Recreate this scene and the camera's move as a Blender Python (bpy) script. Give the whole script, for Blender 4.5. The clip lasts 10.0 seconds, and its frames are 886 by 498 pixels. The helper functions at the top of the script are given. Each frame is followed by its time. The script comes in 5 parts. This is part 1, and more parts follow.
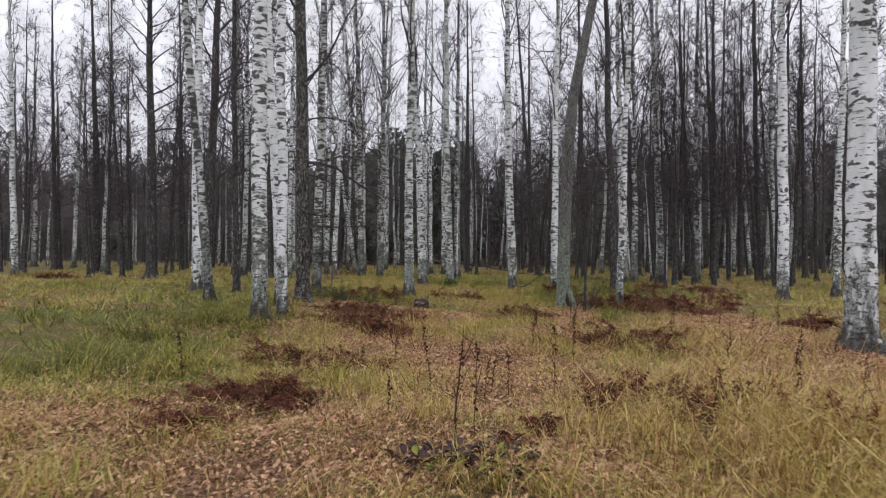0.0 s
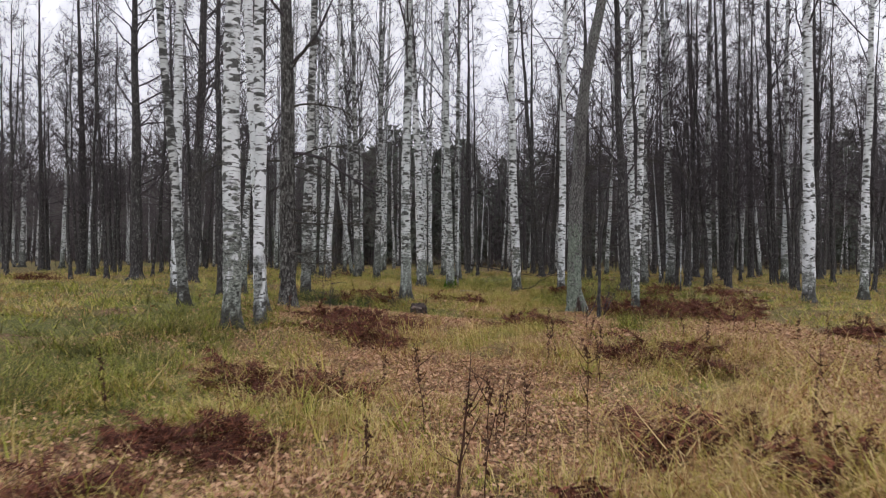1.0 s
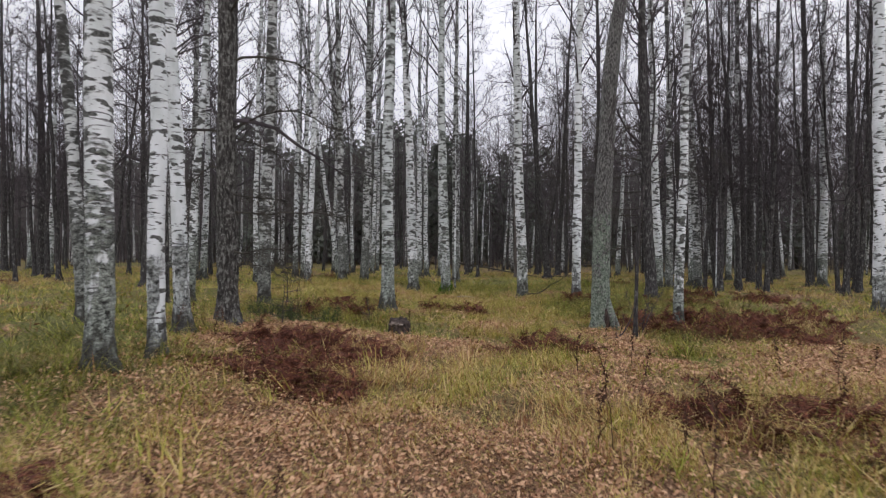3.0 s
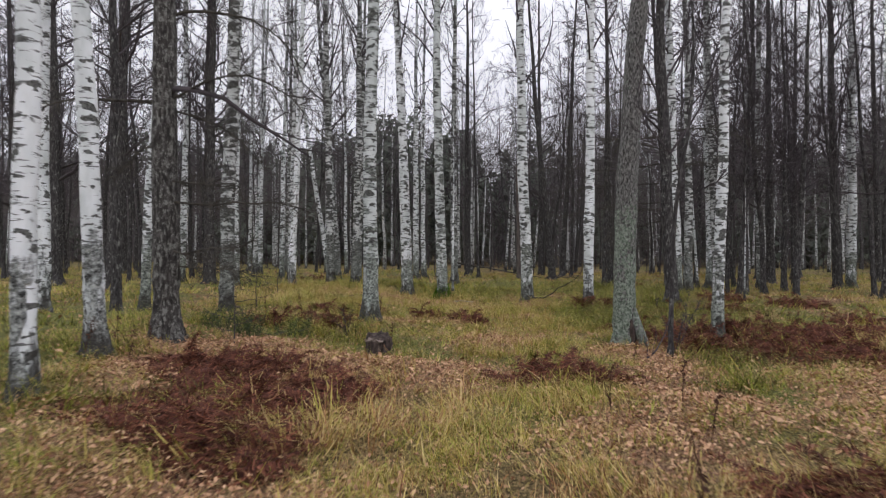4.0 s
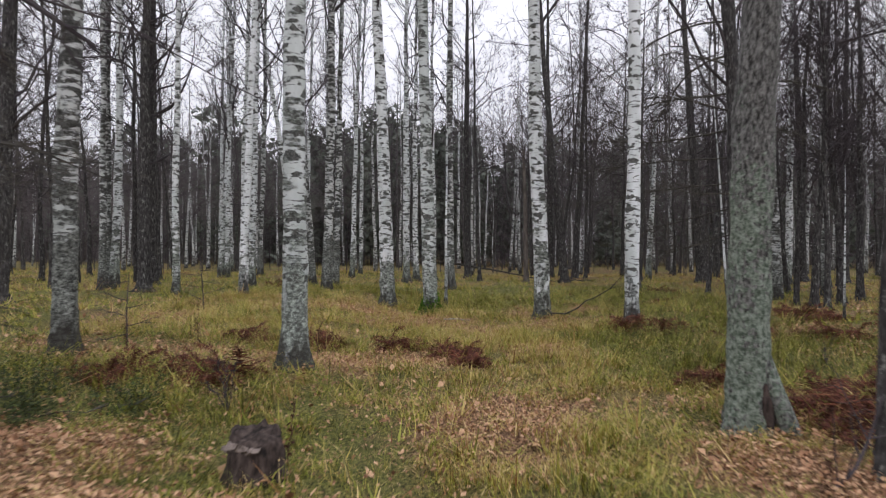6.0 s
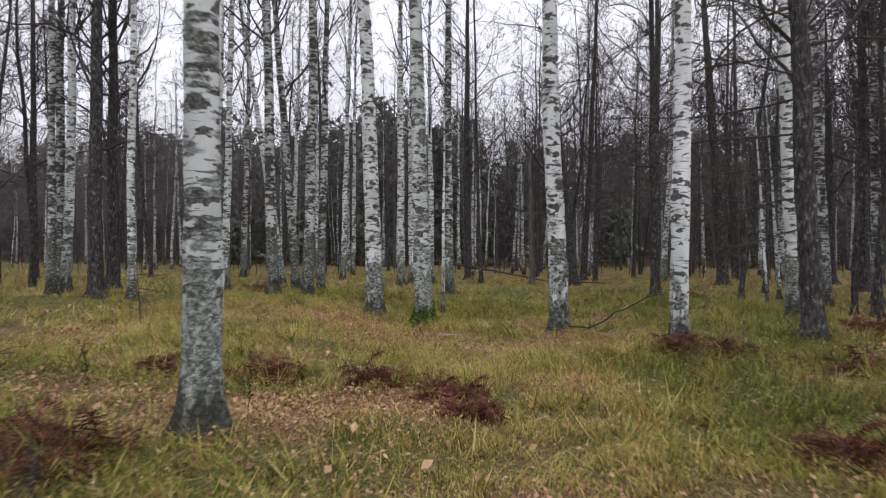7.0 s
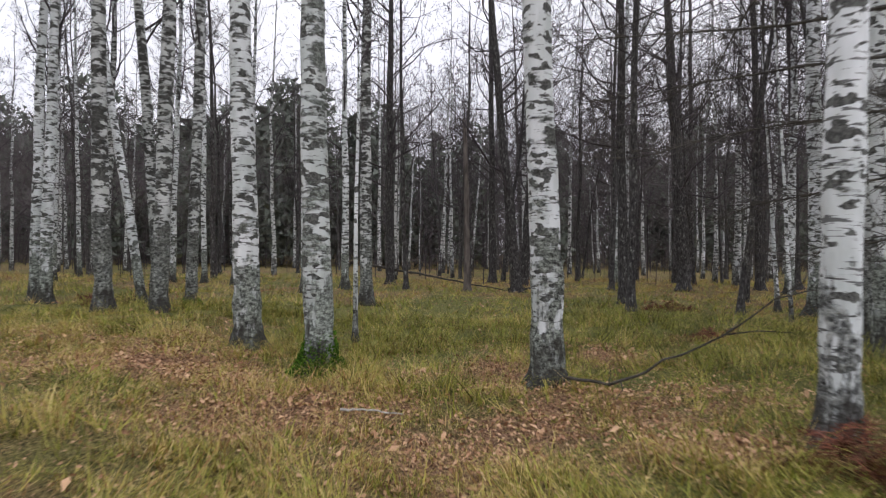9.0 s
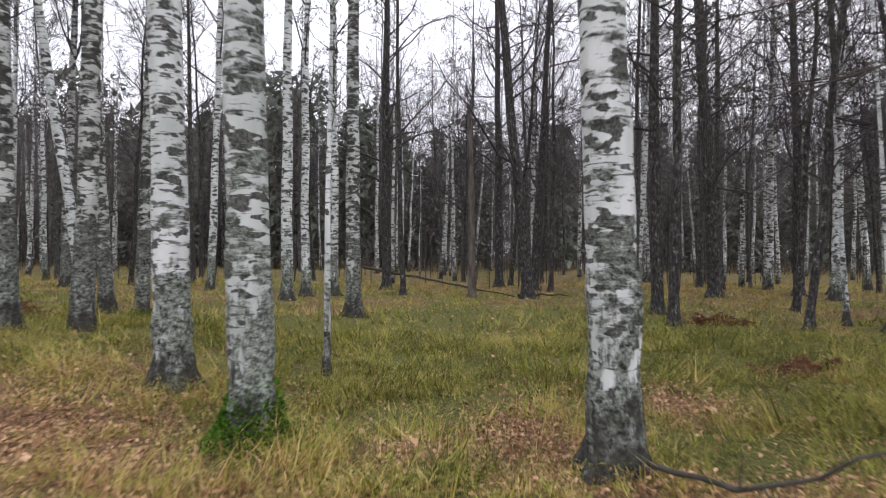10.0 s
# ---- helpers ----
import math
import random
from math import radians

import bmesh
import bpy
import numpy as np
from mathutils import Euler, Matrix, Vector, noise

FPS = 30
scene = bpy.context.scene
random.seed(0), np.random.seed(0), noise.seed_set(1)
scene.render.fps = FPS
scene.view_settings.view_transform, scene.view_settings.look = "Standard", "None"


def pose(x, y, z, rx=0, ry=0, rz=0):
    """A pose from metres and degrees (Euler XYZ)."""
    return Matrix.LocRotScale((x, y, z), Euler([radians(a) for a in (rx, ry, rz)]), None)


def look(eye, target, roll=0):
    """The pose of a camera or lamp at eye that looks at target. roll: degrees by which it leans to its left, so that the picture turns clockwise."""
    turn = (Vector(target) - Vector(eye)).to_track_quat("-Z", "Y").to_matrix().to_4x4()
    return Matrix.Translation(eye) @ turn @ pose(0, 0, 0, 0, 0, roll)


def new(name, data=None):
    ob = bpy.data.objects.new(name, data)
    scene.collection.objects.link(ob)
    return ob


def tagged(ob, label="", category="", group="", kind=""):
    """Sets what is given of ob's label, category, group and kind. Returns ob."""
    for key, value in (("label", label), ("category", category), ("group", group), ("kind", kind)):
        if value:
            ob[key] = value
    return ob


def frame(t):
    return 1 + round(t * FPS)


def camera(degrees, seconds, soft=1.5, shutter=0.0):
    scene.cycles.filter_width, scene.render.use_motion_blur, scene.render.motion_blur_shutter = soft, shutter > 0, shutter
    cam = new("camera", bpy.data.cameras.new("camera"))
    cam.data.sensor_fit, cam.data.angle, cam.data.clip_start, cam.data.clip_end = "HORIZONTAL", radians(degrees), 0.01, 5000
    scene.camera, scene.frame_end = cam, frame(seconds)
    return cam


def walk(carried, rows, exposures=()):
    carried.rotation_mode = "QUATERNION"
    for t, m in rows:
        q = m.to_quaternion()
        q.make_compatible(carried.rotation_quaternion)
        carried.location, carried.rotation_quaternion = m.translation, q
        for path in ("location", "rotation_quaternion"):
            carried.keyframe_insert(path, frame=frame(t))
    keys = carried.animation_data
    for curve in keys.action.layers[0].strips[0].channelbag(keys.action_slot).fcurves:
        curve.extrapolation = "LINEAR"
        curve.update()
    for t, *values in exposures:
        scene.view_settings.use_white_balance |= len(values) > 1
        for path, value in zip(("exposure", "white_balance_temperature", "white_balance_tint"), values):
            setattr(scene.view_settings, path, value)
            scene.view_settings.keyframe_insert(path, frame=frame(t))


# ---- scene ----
cam = camera(68.9, 10.0, soft=1.2, shutter=0.4)
METRES, EYE, TILT, LEAN, TURN = 23.077, 1.5, 0.0, 0.0, 4.7
ROWS = [
    (0.0, 0.0, 0.0, 0.0, -0.0, 0.47, -0.41),
    (0.5, 0.0001, 0.0306, -0.0003, 0.01, 0.47, -0.41),
    (1.0, 0.0007, 0.066, -0.0006, 0.02, 0.51, -0.42),
    (1.5, 0.0027, 0.1026, -0.0009, 0.02, 0.54, -0.4),
    (2.0, 0.0047, 0.141, -0.0006, 0.02, 0.54, -0.45),
    (2.5, 0.0068, 0.1789, -0.0003, 0.02, 0.48, -0.48),
    (4.0, 0.0175, 0.3161, -0.0003, 0.19, 0.43, -0.29),
    (4.5, 0.0209, 0.3665, -0.0011, 0.23, 0.41, -0.25),
    (5.0, 0.0267, 0.4221, 0.0, 0.32, 0.42, -0.22),
    (5.5, 0.0301, 0.4754, 0.0016, 0.41, 0.36, -0.23),
    (7.0, 0.0353, 0.6464, 0.0016, 0.44, 0.31, -0.22),
    (7.5, 0.036, 0.7013, 0.0012, 0.54, 0.33, -0.24),
    (8.0, 0.0346, 0.757, 0.0012, 0.64, 0.39, -0.28),
    (8.5, 0.0354, 0.8159, 0.0012, -0.65, 0.33, -0.41),
    (9.0, 0.0394, 0.8751, 0.0005, -6.58, 0.39, -0.55),
    (9.5, 0.0448, 0.9363, 0.0006, -6.57, 0.39, -0.59),
    (10.0, 0.0534, 0.9977, 0.0015, -6.44, 0.45, -0.56),
]
walk(cam, [(t, pose(0, 0, EYE, TILT, LEAN, TURN) @ pose(METRES * x, METRES * y, METRES * z, 90 + pitch, roll, yaw)) for t, x, y, z, yaw, pitch, roll in ROWS],
     exposures=((0.0, -0.45), (3.0, -0.43), (5.0, -0.3), (8.5, -0.3), (9.3, -0.1), (10.0, 0.04)))

# ---- sky and light: a bright overcast day ----
world = bpy.data.worlds.new("overcast_sky")
scene.world = world
world.use_nodes = True
wn, wl = world.node_tree.nodes, world.node_tree.links
sky = wn.new("ShaderNodeTexSky")
sky.sky_type, sky.sun_disc = "NISHITA", False
sky.sun_elevation, sky.sun_rotation = radians(38), radians(150)
dim = wn.new("ShaderNodeMix")
dim.data_type, dim.blend_type = "RGBA", "MULTIPLY"
dim.inputs[0].default_value = 1.0
dim.inputs[7].default_value = (0.1, 0.1, 0.1, 1)
wl.new(sky.outputs[0], dim.inputs[6])
cloud_noise = wn.new("ShaderNodeTexNoise")
cloud_noise.inputs["Scale"].default_value, cloud_noise.inputs["Detail"].default_value = 2.2, 4.0
cloud = wn.new("ShaderNodeValToRGB")
cloud.color_ramp.elements[0].position, cloud.color_ramp.elements[1].position = 0.3, 0.7
cloud.color_ramp.elements[0].color = (1.46, 1.455, 1.62, 1)
cloud.color_ramp.elements[1].color = (1.74, 1.73, 1.86, 1)
wl.new(cloud_noise.outputs["Fac"], cloud.inputs[0])
cover = wn.new("ShaderNodeMix")
cover.data_type = "RGBA"
cover.inputs[0].default_value = 0.9
wl.new(dim.outputs[2], cover.inputs[6])
wl.new(cloud.outputs[0], cover.inputs[7])
wl.new(cover.outputs[2], wn["Background"].inputs[0])
wn["Background"].inputs[1].default_value = 1.0

sun = new("sun", bpy.data.lights.new("sun", "SUN"))
sun.data.energy, sun.data.angle, sun.data.color = 0.7, radians(36), (1.0, 0.985, 0.96)
sun.matrix_world = look((0, 0, 60), (-18, 32, 0))


# ---- materials ----
class Nodes:
    """A short way to wire a material."""

    def __init__(self, name, rough=0.85):
        self.mat = bpy.data.materials.new(name)
        self.mat.use_nodes = True
        self.tree = self.mat.node_tree
        self.out = self.tree.nodes["Principled BSDF"]
        self.out.inputs["Roughness"].default_value = rough
        self.out.inputs["Specular IOR Level"].default_value = 0.25

    def link(self, a, b):
        self.tree.links.new(a, b)

    def coords(self, spread=37.0):
        tc = self.tree.nodes.new("ShaderNodeTexCoord")
        info = self.tree.nodes.new("ShaderNodeObjectInfo")
        shift = self.tree.nodes.new("ShaderNodeVectorMath")
        shift.operation = "MULTIPLY_ADD"
        self.link(info.outputs["Random"], shift.inputs[0])
        shift.inputs[1].default_value = (spread, spread * 0.7, spread * 1.3)
        self.link(tc.outputs["Object"], shift.inputs[2])
        return tc.outputs["Object"], shift.outputs[0]

    def noise(self, vec, scale, detail=3.0, rough=0.55, size=1.0):
        m = self.tree.nodes.new("ShaderNodeMapping")
        m.inputs["Scale"].default_value = scale
        n = self.tree.nodes.new("ShaderNodeTexNoise")
        n.inputs["Scale"].default_value, n.inputs["Detail"].default_value, n.inputs["Roughness"].default_value = size, detail, rough
        self.link(vec, m.inputs["Vector"])
        self.link(m.outputs[0], n.inputs["Vector"])
        return n.outputs["Fac"]

    def step(self, value, lo, hi, out_lo=0.0, out_hi=1.0):
        n = self.tree.nodes.new("ShaderNodeMapRange")
        n.inputs[1].default_value, n.inputs[2].default_value = lo, hi
        n.inputs[3].default_value, n.inputs[4].default_value = out_lo, out_hi
        self.link(value, n.inputs[0])
        return n.outputs[0]

    def calc(self, op, a, b):
        n = self.tree.nodes.new("ShaderNodeMath")
        n.operation = op
        for i, v in enumerate((a, b)):
            if isinstance(v, (int, float)):
                n.inputs[i].default_value = v
            else:
                self.link(v, n.inputs[i])
        return n.outputs[0]

    def mix(self, fac, a, b):
        n = self.tree.nodes.new("ShaderNodeMix")
        n.data_type = "RGBA"
        for slot, v in ((0, fac), (6, a), (7, b)):
            if isinstance(v, (int, float)):
                n.inputs[slot].default_value = v
            elif isinstance(v, tuple):
                n.inputs[slot].default_value = (*v, 1)
            else:
                self.link(v, n.inputs[slot])
        return n.outputs[2]

    def ramp(self, value, *stops):
        n = self.tree.nodes.new("ShaderNodeValToRGB")
        while len(n.color_ramp.elements) < len(stops):
            n.color_ramp.elements.new(0.5)
        for e, (p, c) in zip(n.color_ramp.elements, stops):
            e.position, e.color = p, (*c, 1)
        self.link(value, n.inputs[0])
        return n.outputs[0]

    def attribute(self, name):
        n = self.tree.nodes.new("ShaderNodeAttribute")
        n.attribute_name = name
        return n.outputs["Fac"]

    def island(self):
        return self.tree.nodes.new("ShaderNodeNewGeometry").outputs["Random Per Island"]

    def up(self, vec):
        n = self.tree.nodes.new("ShaderNodeSeparateXYZ")
        self.link(vec, n.inputs[0])
        return n.outputs[2]

    def finish(self, colour, height=None, strength=0.5, distance=0.02):
        self.link(colour, self.out.inputs["Base Color"])
        if height is not None:
            b = self.tree.nodes.new("ShaderNodeBump")
            b.inputs["Strength"].default_value, b.inputs["Distance"].default_value = strength, distance
            self.link(height, b.inputs["Height"])
            self.link(b.outputs[0], self.out.inputs["Normal"])
        return self.mat


def fleck_of(k, vec):
    return k.step(k.noise(vec, (45, 45, 30), 3, 0.65), 0.42, 0.6)


def birch_bark(name, white, cover_low, cover_high, crust_light, old_dark=0.8, fine=1.0, marks=0.05, pit=0.018):
    """White papery bark with dark bands; a rough grey-green crust covers more of it towards the foot."""
    k = Nodes(name, 0.75)
    plain, vec = k.coords()
    z = k.up(plain)
    stain = k.noise(vec, (3, 3, 1.2), 5, 0.6)
    paper = k.mix(k.step(stain, 0.38, 0.7), white, tuple(v * f for v, f in zip(white, (0.66, 0.69, 0.66))))
    dash = k.step(k.noise(vec, (3.4, 3.4, 30), 3, 0.6), 0.6, 0.62)
    paper = k.mix(k.calc("MULTIPLY", dash, 0.85), paper, (0.06, 0.057, 0.055))
    scar = k.calc("ADD", k.noise(vec, (5.0, 5.0, 11.0), 2.0, 0.5), k.calc("MULTIPLY", k.noise(vec, (34, 34, 30), 3, 0.6), 0.09))
    bold = k.step(scar, 0.66 - marks, 0.685 - marks)
    paper = k.mix(k.calc("MULTIPLY", bold, 0.95), paper, k.mix(fleck_of(k, vec), (0.024, 0.023, 0.021), (0.12, 0.122, 0.112)))
    fleck = k.noise(vec, (24 * fine, 24 * fine, 26 * fine), 6, 0.72)
    grain = k.noise(vec, (6.5 * fine, 6.5 * fine, 11 * fine), 4, 0.65)
    both = k.calc("ADD", k.calc("MULTIPLY", fleck, 0.4), k.calc("MULTIPLY", grain, 0.6))
    crust = k.ramp(both, (0.4, (pit, pit * 0.97, pit * 0.9)), (0.455, tuple(max(v * 0.4, pit * 1.2) for v in crust_light)), (0.52, crust_light), (0.6, tuple(v * 1.9 for v in crust_light)))
    patch = k.noise(vec, (2.6, 2.6, 2.2), 6, 0.68)
    bands = k.noise(vec, (2.8, 2.8, 12), 5, 0.62)
    upright = k.noise(vec, (11, 11, 2.4), 4, 0.6)
    lie = k.step(z, 0.7, 1.7)
    bands = k.calc("ADD", k.calc("MULTIPLY", bands, lie), k.calc("MULTIPLY", upright, k.calc("SUBTRACT", 1.0, lie)))
    rough = k.calc("ADD", k.calc("ADD", k.calc("MULTIPLY", patch, 0.5), k.calc("MULTIPLY", bands, 0.5)), k.calc("ADD", k.step(z, 0.3, 2.4, cover_low, cover_high), k.step(z, 0.3, 1.5, 0.055, 0.0)))
    low = k.step(rough, 0.5, 0.55)
    foot = k.step(k.calc("ADD", z, k.step(k.noise(vec, (9, 9, 4), 3), 0.3, 0.7, -0.3, 0.3)), 0.24, 0.55, 1.0, 0.0)
    old = k.mix(k.step(k.calc("ADD", z, k.calc("MULTIPLY", patch, 2.0)), 1.8, 4.2, 0.0, old_dark), crust, (0.045, 0.042, 0.04))
    colour = k.mix(low, paper, old)
    colour = k.mix(k.calc("MULTIPLY", foot, 0.85), colour, (0.03, 0.026, 0.022))
    relief = k.calc("MULTIPLY", low, k.calc("ADD", both, 0.4))
    return k.finish(colour, relief, 0.9, 0.03)


def rough_bark(name, dark, light, patch, amount, fine=1.0):
    """Dark ridged bark with patches of lichen."""
    k = Nodes(name, 0.95)
    plain, vec = k.coords()
    ridge = k.noise(vec, (24, 24, 7), 5, 0.65)
    colour = k.ramp(ridge, (0.36, tuple(c * 0.45 for c in dark)), (0.5, dark), (0.68, light))
    lichen = k.calc("MULTIPLY", k.step(k.noise(vec, (9 * fine, 9 * fine, 7 * fine), 6, 0.72), 1 - amount, 1 - amount + 0.06), k.step(ridge, 0.42, 0.52))
    colour = k.mix(lichen, colour, patch)
    return k.finish(colour, ridge, 1.0, 0.04)


def lichen_bark():
    """Grey ridged bark, its lower part grown over with pale green lichen."""
    k = Nodes("lichen_covered_bark", 0.95)
    plain, vec = k.coords()
    ridge = k.noise(vec, (40, 40, 17), 5, 0.72)
    colour = k.ramp(ridge, (0.38, (0.025, 0.024, 0.023)), (0.47, (0.1, 0.098, 0.094)), (0.56, (0.2, 0.197, 0.189)), (0.66, (0.31, 0.307, 0.297)))
    spots = k.calc("ADD", k.noise(vec, (19, 19, 17), 5, 0.7), k.step(k.noise(vec, (2.2, 2.2, 1.2), 3), 0.35, 0.65, -0.1, 0.1))
    grown = k.step(k.calc("ADD", spots, k.step(k.up(plain), 1.4, 3.6, 0.05, -0.14)), 0.5, 0.545)
    colour = k.mix(k.calc("MULTIPLY", grown, 0.9), colour, k.ramp(k.noise(vec, (26, 26, 24), 4, 0.7), (0.38, (0.06, 0.085, 0.058)), (0.48, (0.17, 0.21, 0.165)), (0.62, (0.36, 0.41, 0.345))))
    return k.finish(colour, ridge, 0.7, 0.05)


def plain_grain(name, stops, scale, rough=0.9, islands=False, bump=0.4):
    k = Nodes(name, rough)
    plain, vec = k.coords()
    grain = k.noise(vec, scale, 4)
    value = k.calc("ADD", k.calc("MULTIPLY", k.island(), 0.6), k.calc("MULTIPLY", grain, 0.4)) if islands else grain
    return k.finish(k.ramp(value, *stops), grain, bump, 0.01)


BIRCH = birch_bark("white_birch_bark", (0.79, 0.81, 0.83), 0.07, -0.045, (0.245, 0.268, 0.24), 0.7, 2.2, 0.06)
PALE_BIRCH = birch_bark("pale_birch_bark", (0.8, 0.82, 0.845), 0.015, -0.085, (0.27, 0.285, 0.275), 0.7, 1.6, 0.035)
GREY_BIRCH = birch_bark("grey_birch_bark", (0.62, 0.65, 0.65), 0.045, -0.02, (0.27, 0.3, 0.272), 0.45, 2.6, 0.055, 0.085)
DARK_BIRCH = birch_bark("weathered_birch_bark", (0.6, 0.61, 0.61), 0.11, 0.005, (0.19, 0.2, 0.185), 0.8, 2.0, 0.09)
FAR_BIRCH = birch_bark("far_birch_bark", (0.72, 0.73, 0.74), 0.02, -0.03, (0.2, 0.2, 0.19), marks=0.08)
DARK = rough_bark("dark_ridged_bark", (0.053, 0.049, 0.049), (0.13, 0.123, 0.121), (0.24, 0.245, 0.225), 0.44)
# The dark bark again, paled so that far trunks carry aerial haze in their colour.
HAZED_DARK = rough_bark("hazed_far_bark", (0.075, 0.069, 0.068), (0.165, 0.155, 0.152), (0.26, 0.26, 0.25), 0.46)
SPECKLED = rough_bark("grey_speckled_bark", (0.06, 0.055, 0.052), (0.16, 0.152, 0.145), (0.23, 0.232, 0.215), 0.49, 2.0)
LICHEN = lichen_bark()
SNAG = plain_grain("bare_dead_wood", ((0.3, (0.065, 0.056, 0.052)), (0.7, (0.19, 0.162, 0.147))), (9, 9, 2))
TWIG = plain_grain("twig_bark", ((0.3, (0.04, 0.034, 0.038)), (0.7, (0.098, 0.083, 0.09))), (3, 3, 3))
# Lighter than TWIG: the haze of distance is mixed into this colour.
HAZE_TWIG = plain_grain("hazed_thicket_twig", ((0.3, (0.088, 0.075, 0.077)), (0.7, (0.176, 0.155, 0.157))), (3, 3, 3))
DEAD_LIMB = plain_grain("dead_branch_bark", ((0.3, (0.03, 0.027, 0.025)), (0.7, (0.11, 0.1, 0.085))), (8, 8, 8))
FERN = plain_grain("withered_fern", ((0.2, (0.035, 0.012, 0.009)), (0.5, (0.122, 0.046, 0.03)), (0.78, (0.27, 0.1, 0.06)), (0.92, (0.37, 0.19, 0.095))), (6, 6, 6), islands=True, bump=0.1)
LEAF = plain_grain("fallen_leaf", ((0.12, (0.115, 0.05, 0.03)), (0.4, (0.375, 0.2, 0.11)), (0.85, (0.69, 0.45, 0.275))), (30, 30, 30), 0.7, islands=True, bump=0.1)
STALK = plain_grain("dry_stalk", ((0.3, (0.04, 0.02, 0.014)), (0.7, (0.115, 0.058, 0.035))), (9, 9, 9))
MOSS = plain_grain("moss", ((0.3, (0.032, 0.085, 0.008)), (0.7, (0.13, 0.27, 0.022))), (40, 40, 40), islands=True)
PLANT_GREEN = plain_grain("yellow_green_leaf", ((0.3, (0.13, 0.17, 0.02)), (0.7, (0.3, 0.32, 0.05))), (20, 20, 20), 0.5)
BUSH_LEAF = plain_grain("dark_green_leaf", ((0.3, (0.03, 0.045, 0.014)), (0.7, (0.085, 0.11, 0.03))), (12, 12, 12), 0.6, islands=True, bump=0.1)
PLANT_DARK = plain_grain("withered_dark_leaf", ((0.3, (0.03, 0.018, 0.016)), (0.7, (0.1, 0.055, 0.045))), (20, 20, 20), 0.6)
# Needle green brightened and greyed to paint in the distant haze.
HAZED_NEEDLE = plain_grain("hazed_evergreen_needles", ((0.25, (0.115, 0.13, 0.11)), (0.75, (0.21, 0.235, 0.2))), (2, 2, 2), islands=True)
STUMP = plain_grain("rotten_stump_bark", ((0.34, (0.012, 0.009, 0.008)), (0.5, (0.05, 0.036, 0.031)), (0.66, (0.095, 0.071, 0.062))), (22, 22, 9), bump=1.0)
PALE_STICK = plain_grain("bleached_stick", ((0.3, (0.3, 0.28, 0.25)), (0.7, (0.6, 0.58, 0.54))), (20, 20, 20))
STUMP_CUT = plain_grain("splintered_wood", ((0.3, (0.1, 0.078, 0.066)), (0.7, (0.34, 0.28, 0.25))), (10, 30, 10), bump=0.6)


def thin_leaf(k, colour, share):
    """Lets daylight through thin blades and leaves."""
    mat = k.finish(colour)
    glow = k.tree.nodes.new("ShaderNodeBsdfTranslucent")
    k.link(colour, glow.inputs[0])
    both = k.tree.nodes.new("ShaderNodeMixShader")
    both.inputs[0].default_value = share
    k.link(k.out.outputs[0], both.inputs[1])
    k.link(glow.outputs[0], both.inputs[2])
    k.link(both.outputs[0], k.tree.nodes["Material Output"].inputs[0])
    return mat


def grass_material():
    k = Nodes("autumn_grass", 0.6)
    tone = k.calc("ADD", k.attribute("green"), k.step(k.island(), 0, 1, -0.26, 0.26))
    colour = k.ramp(tone, (0.02, (0.18, 0.075, 0.036)), (0.14, (0.42, 0.215, 0.09)), (0.3, (0.7, 0.54, 0.26)), (0.44, (0.54, 0.42, 0.12)), (0.6, (0.4, 0.38, 0.075)), (0.74, (0.31, 0.35, 0.055)), (0.86, (0.2, 0.207, 0.04)), (0.98, (0.108, 0.106, 0.03)))
    return thin_leaf(k, colour, 0.22)


def ground_material():
    k = Nodes("forest_floor", 0.95)
    plain, vec = k.coords(0.0)
    crumbs = k.noise(vec, (38, 38, 38), 4, 0.7)
    clod = k.noise(vec, (3.5, 3.5, 3.5), 4, 0.6)
    litter = k.ramp(crumbs, (0.38, (0.06, 0.031, 0.02)), (0.5, (0.25, 0.142, 0.084)), (0.64, (0.48, 0.31, 0.19)))
    turf = k.ramp(crumbs, (0.38, (0.04, 0.028, 0.012)), (0.48, (0.15, 0.108, 0.045)), (0.6, (0.34, 0.25, 0.115)))
    sward = k.ramp(crumbs, (0.38, (0.035, 0.037, 0.012)), (0.48, (0.12, 0.125, 0.034)), (0.6, (0.28, 0.27, 0.08)))
    turf = k.mix(k.step(k.attribute("green"), 0.4, 0.75), turf, sward)
    bare = k.step(k.calc("ADD", k.attribute("litter"), k.step(clod, 0.3, 0.7, -0.3, 0.3)), 0.2, 0.5)
    return k.finish(k.mix(bare, turf, litter), crumbs, 1.0, 0.05)


GRASS, GROUND = grass_material(), ground_material()


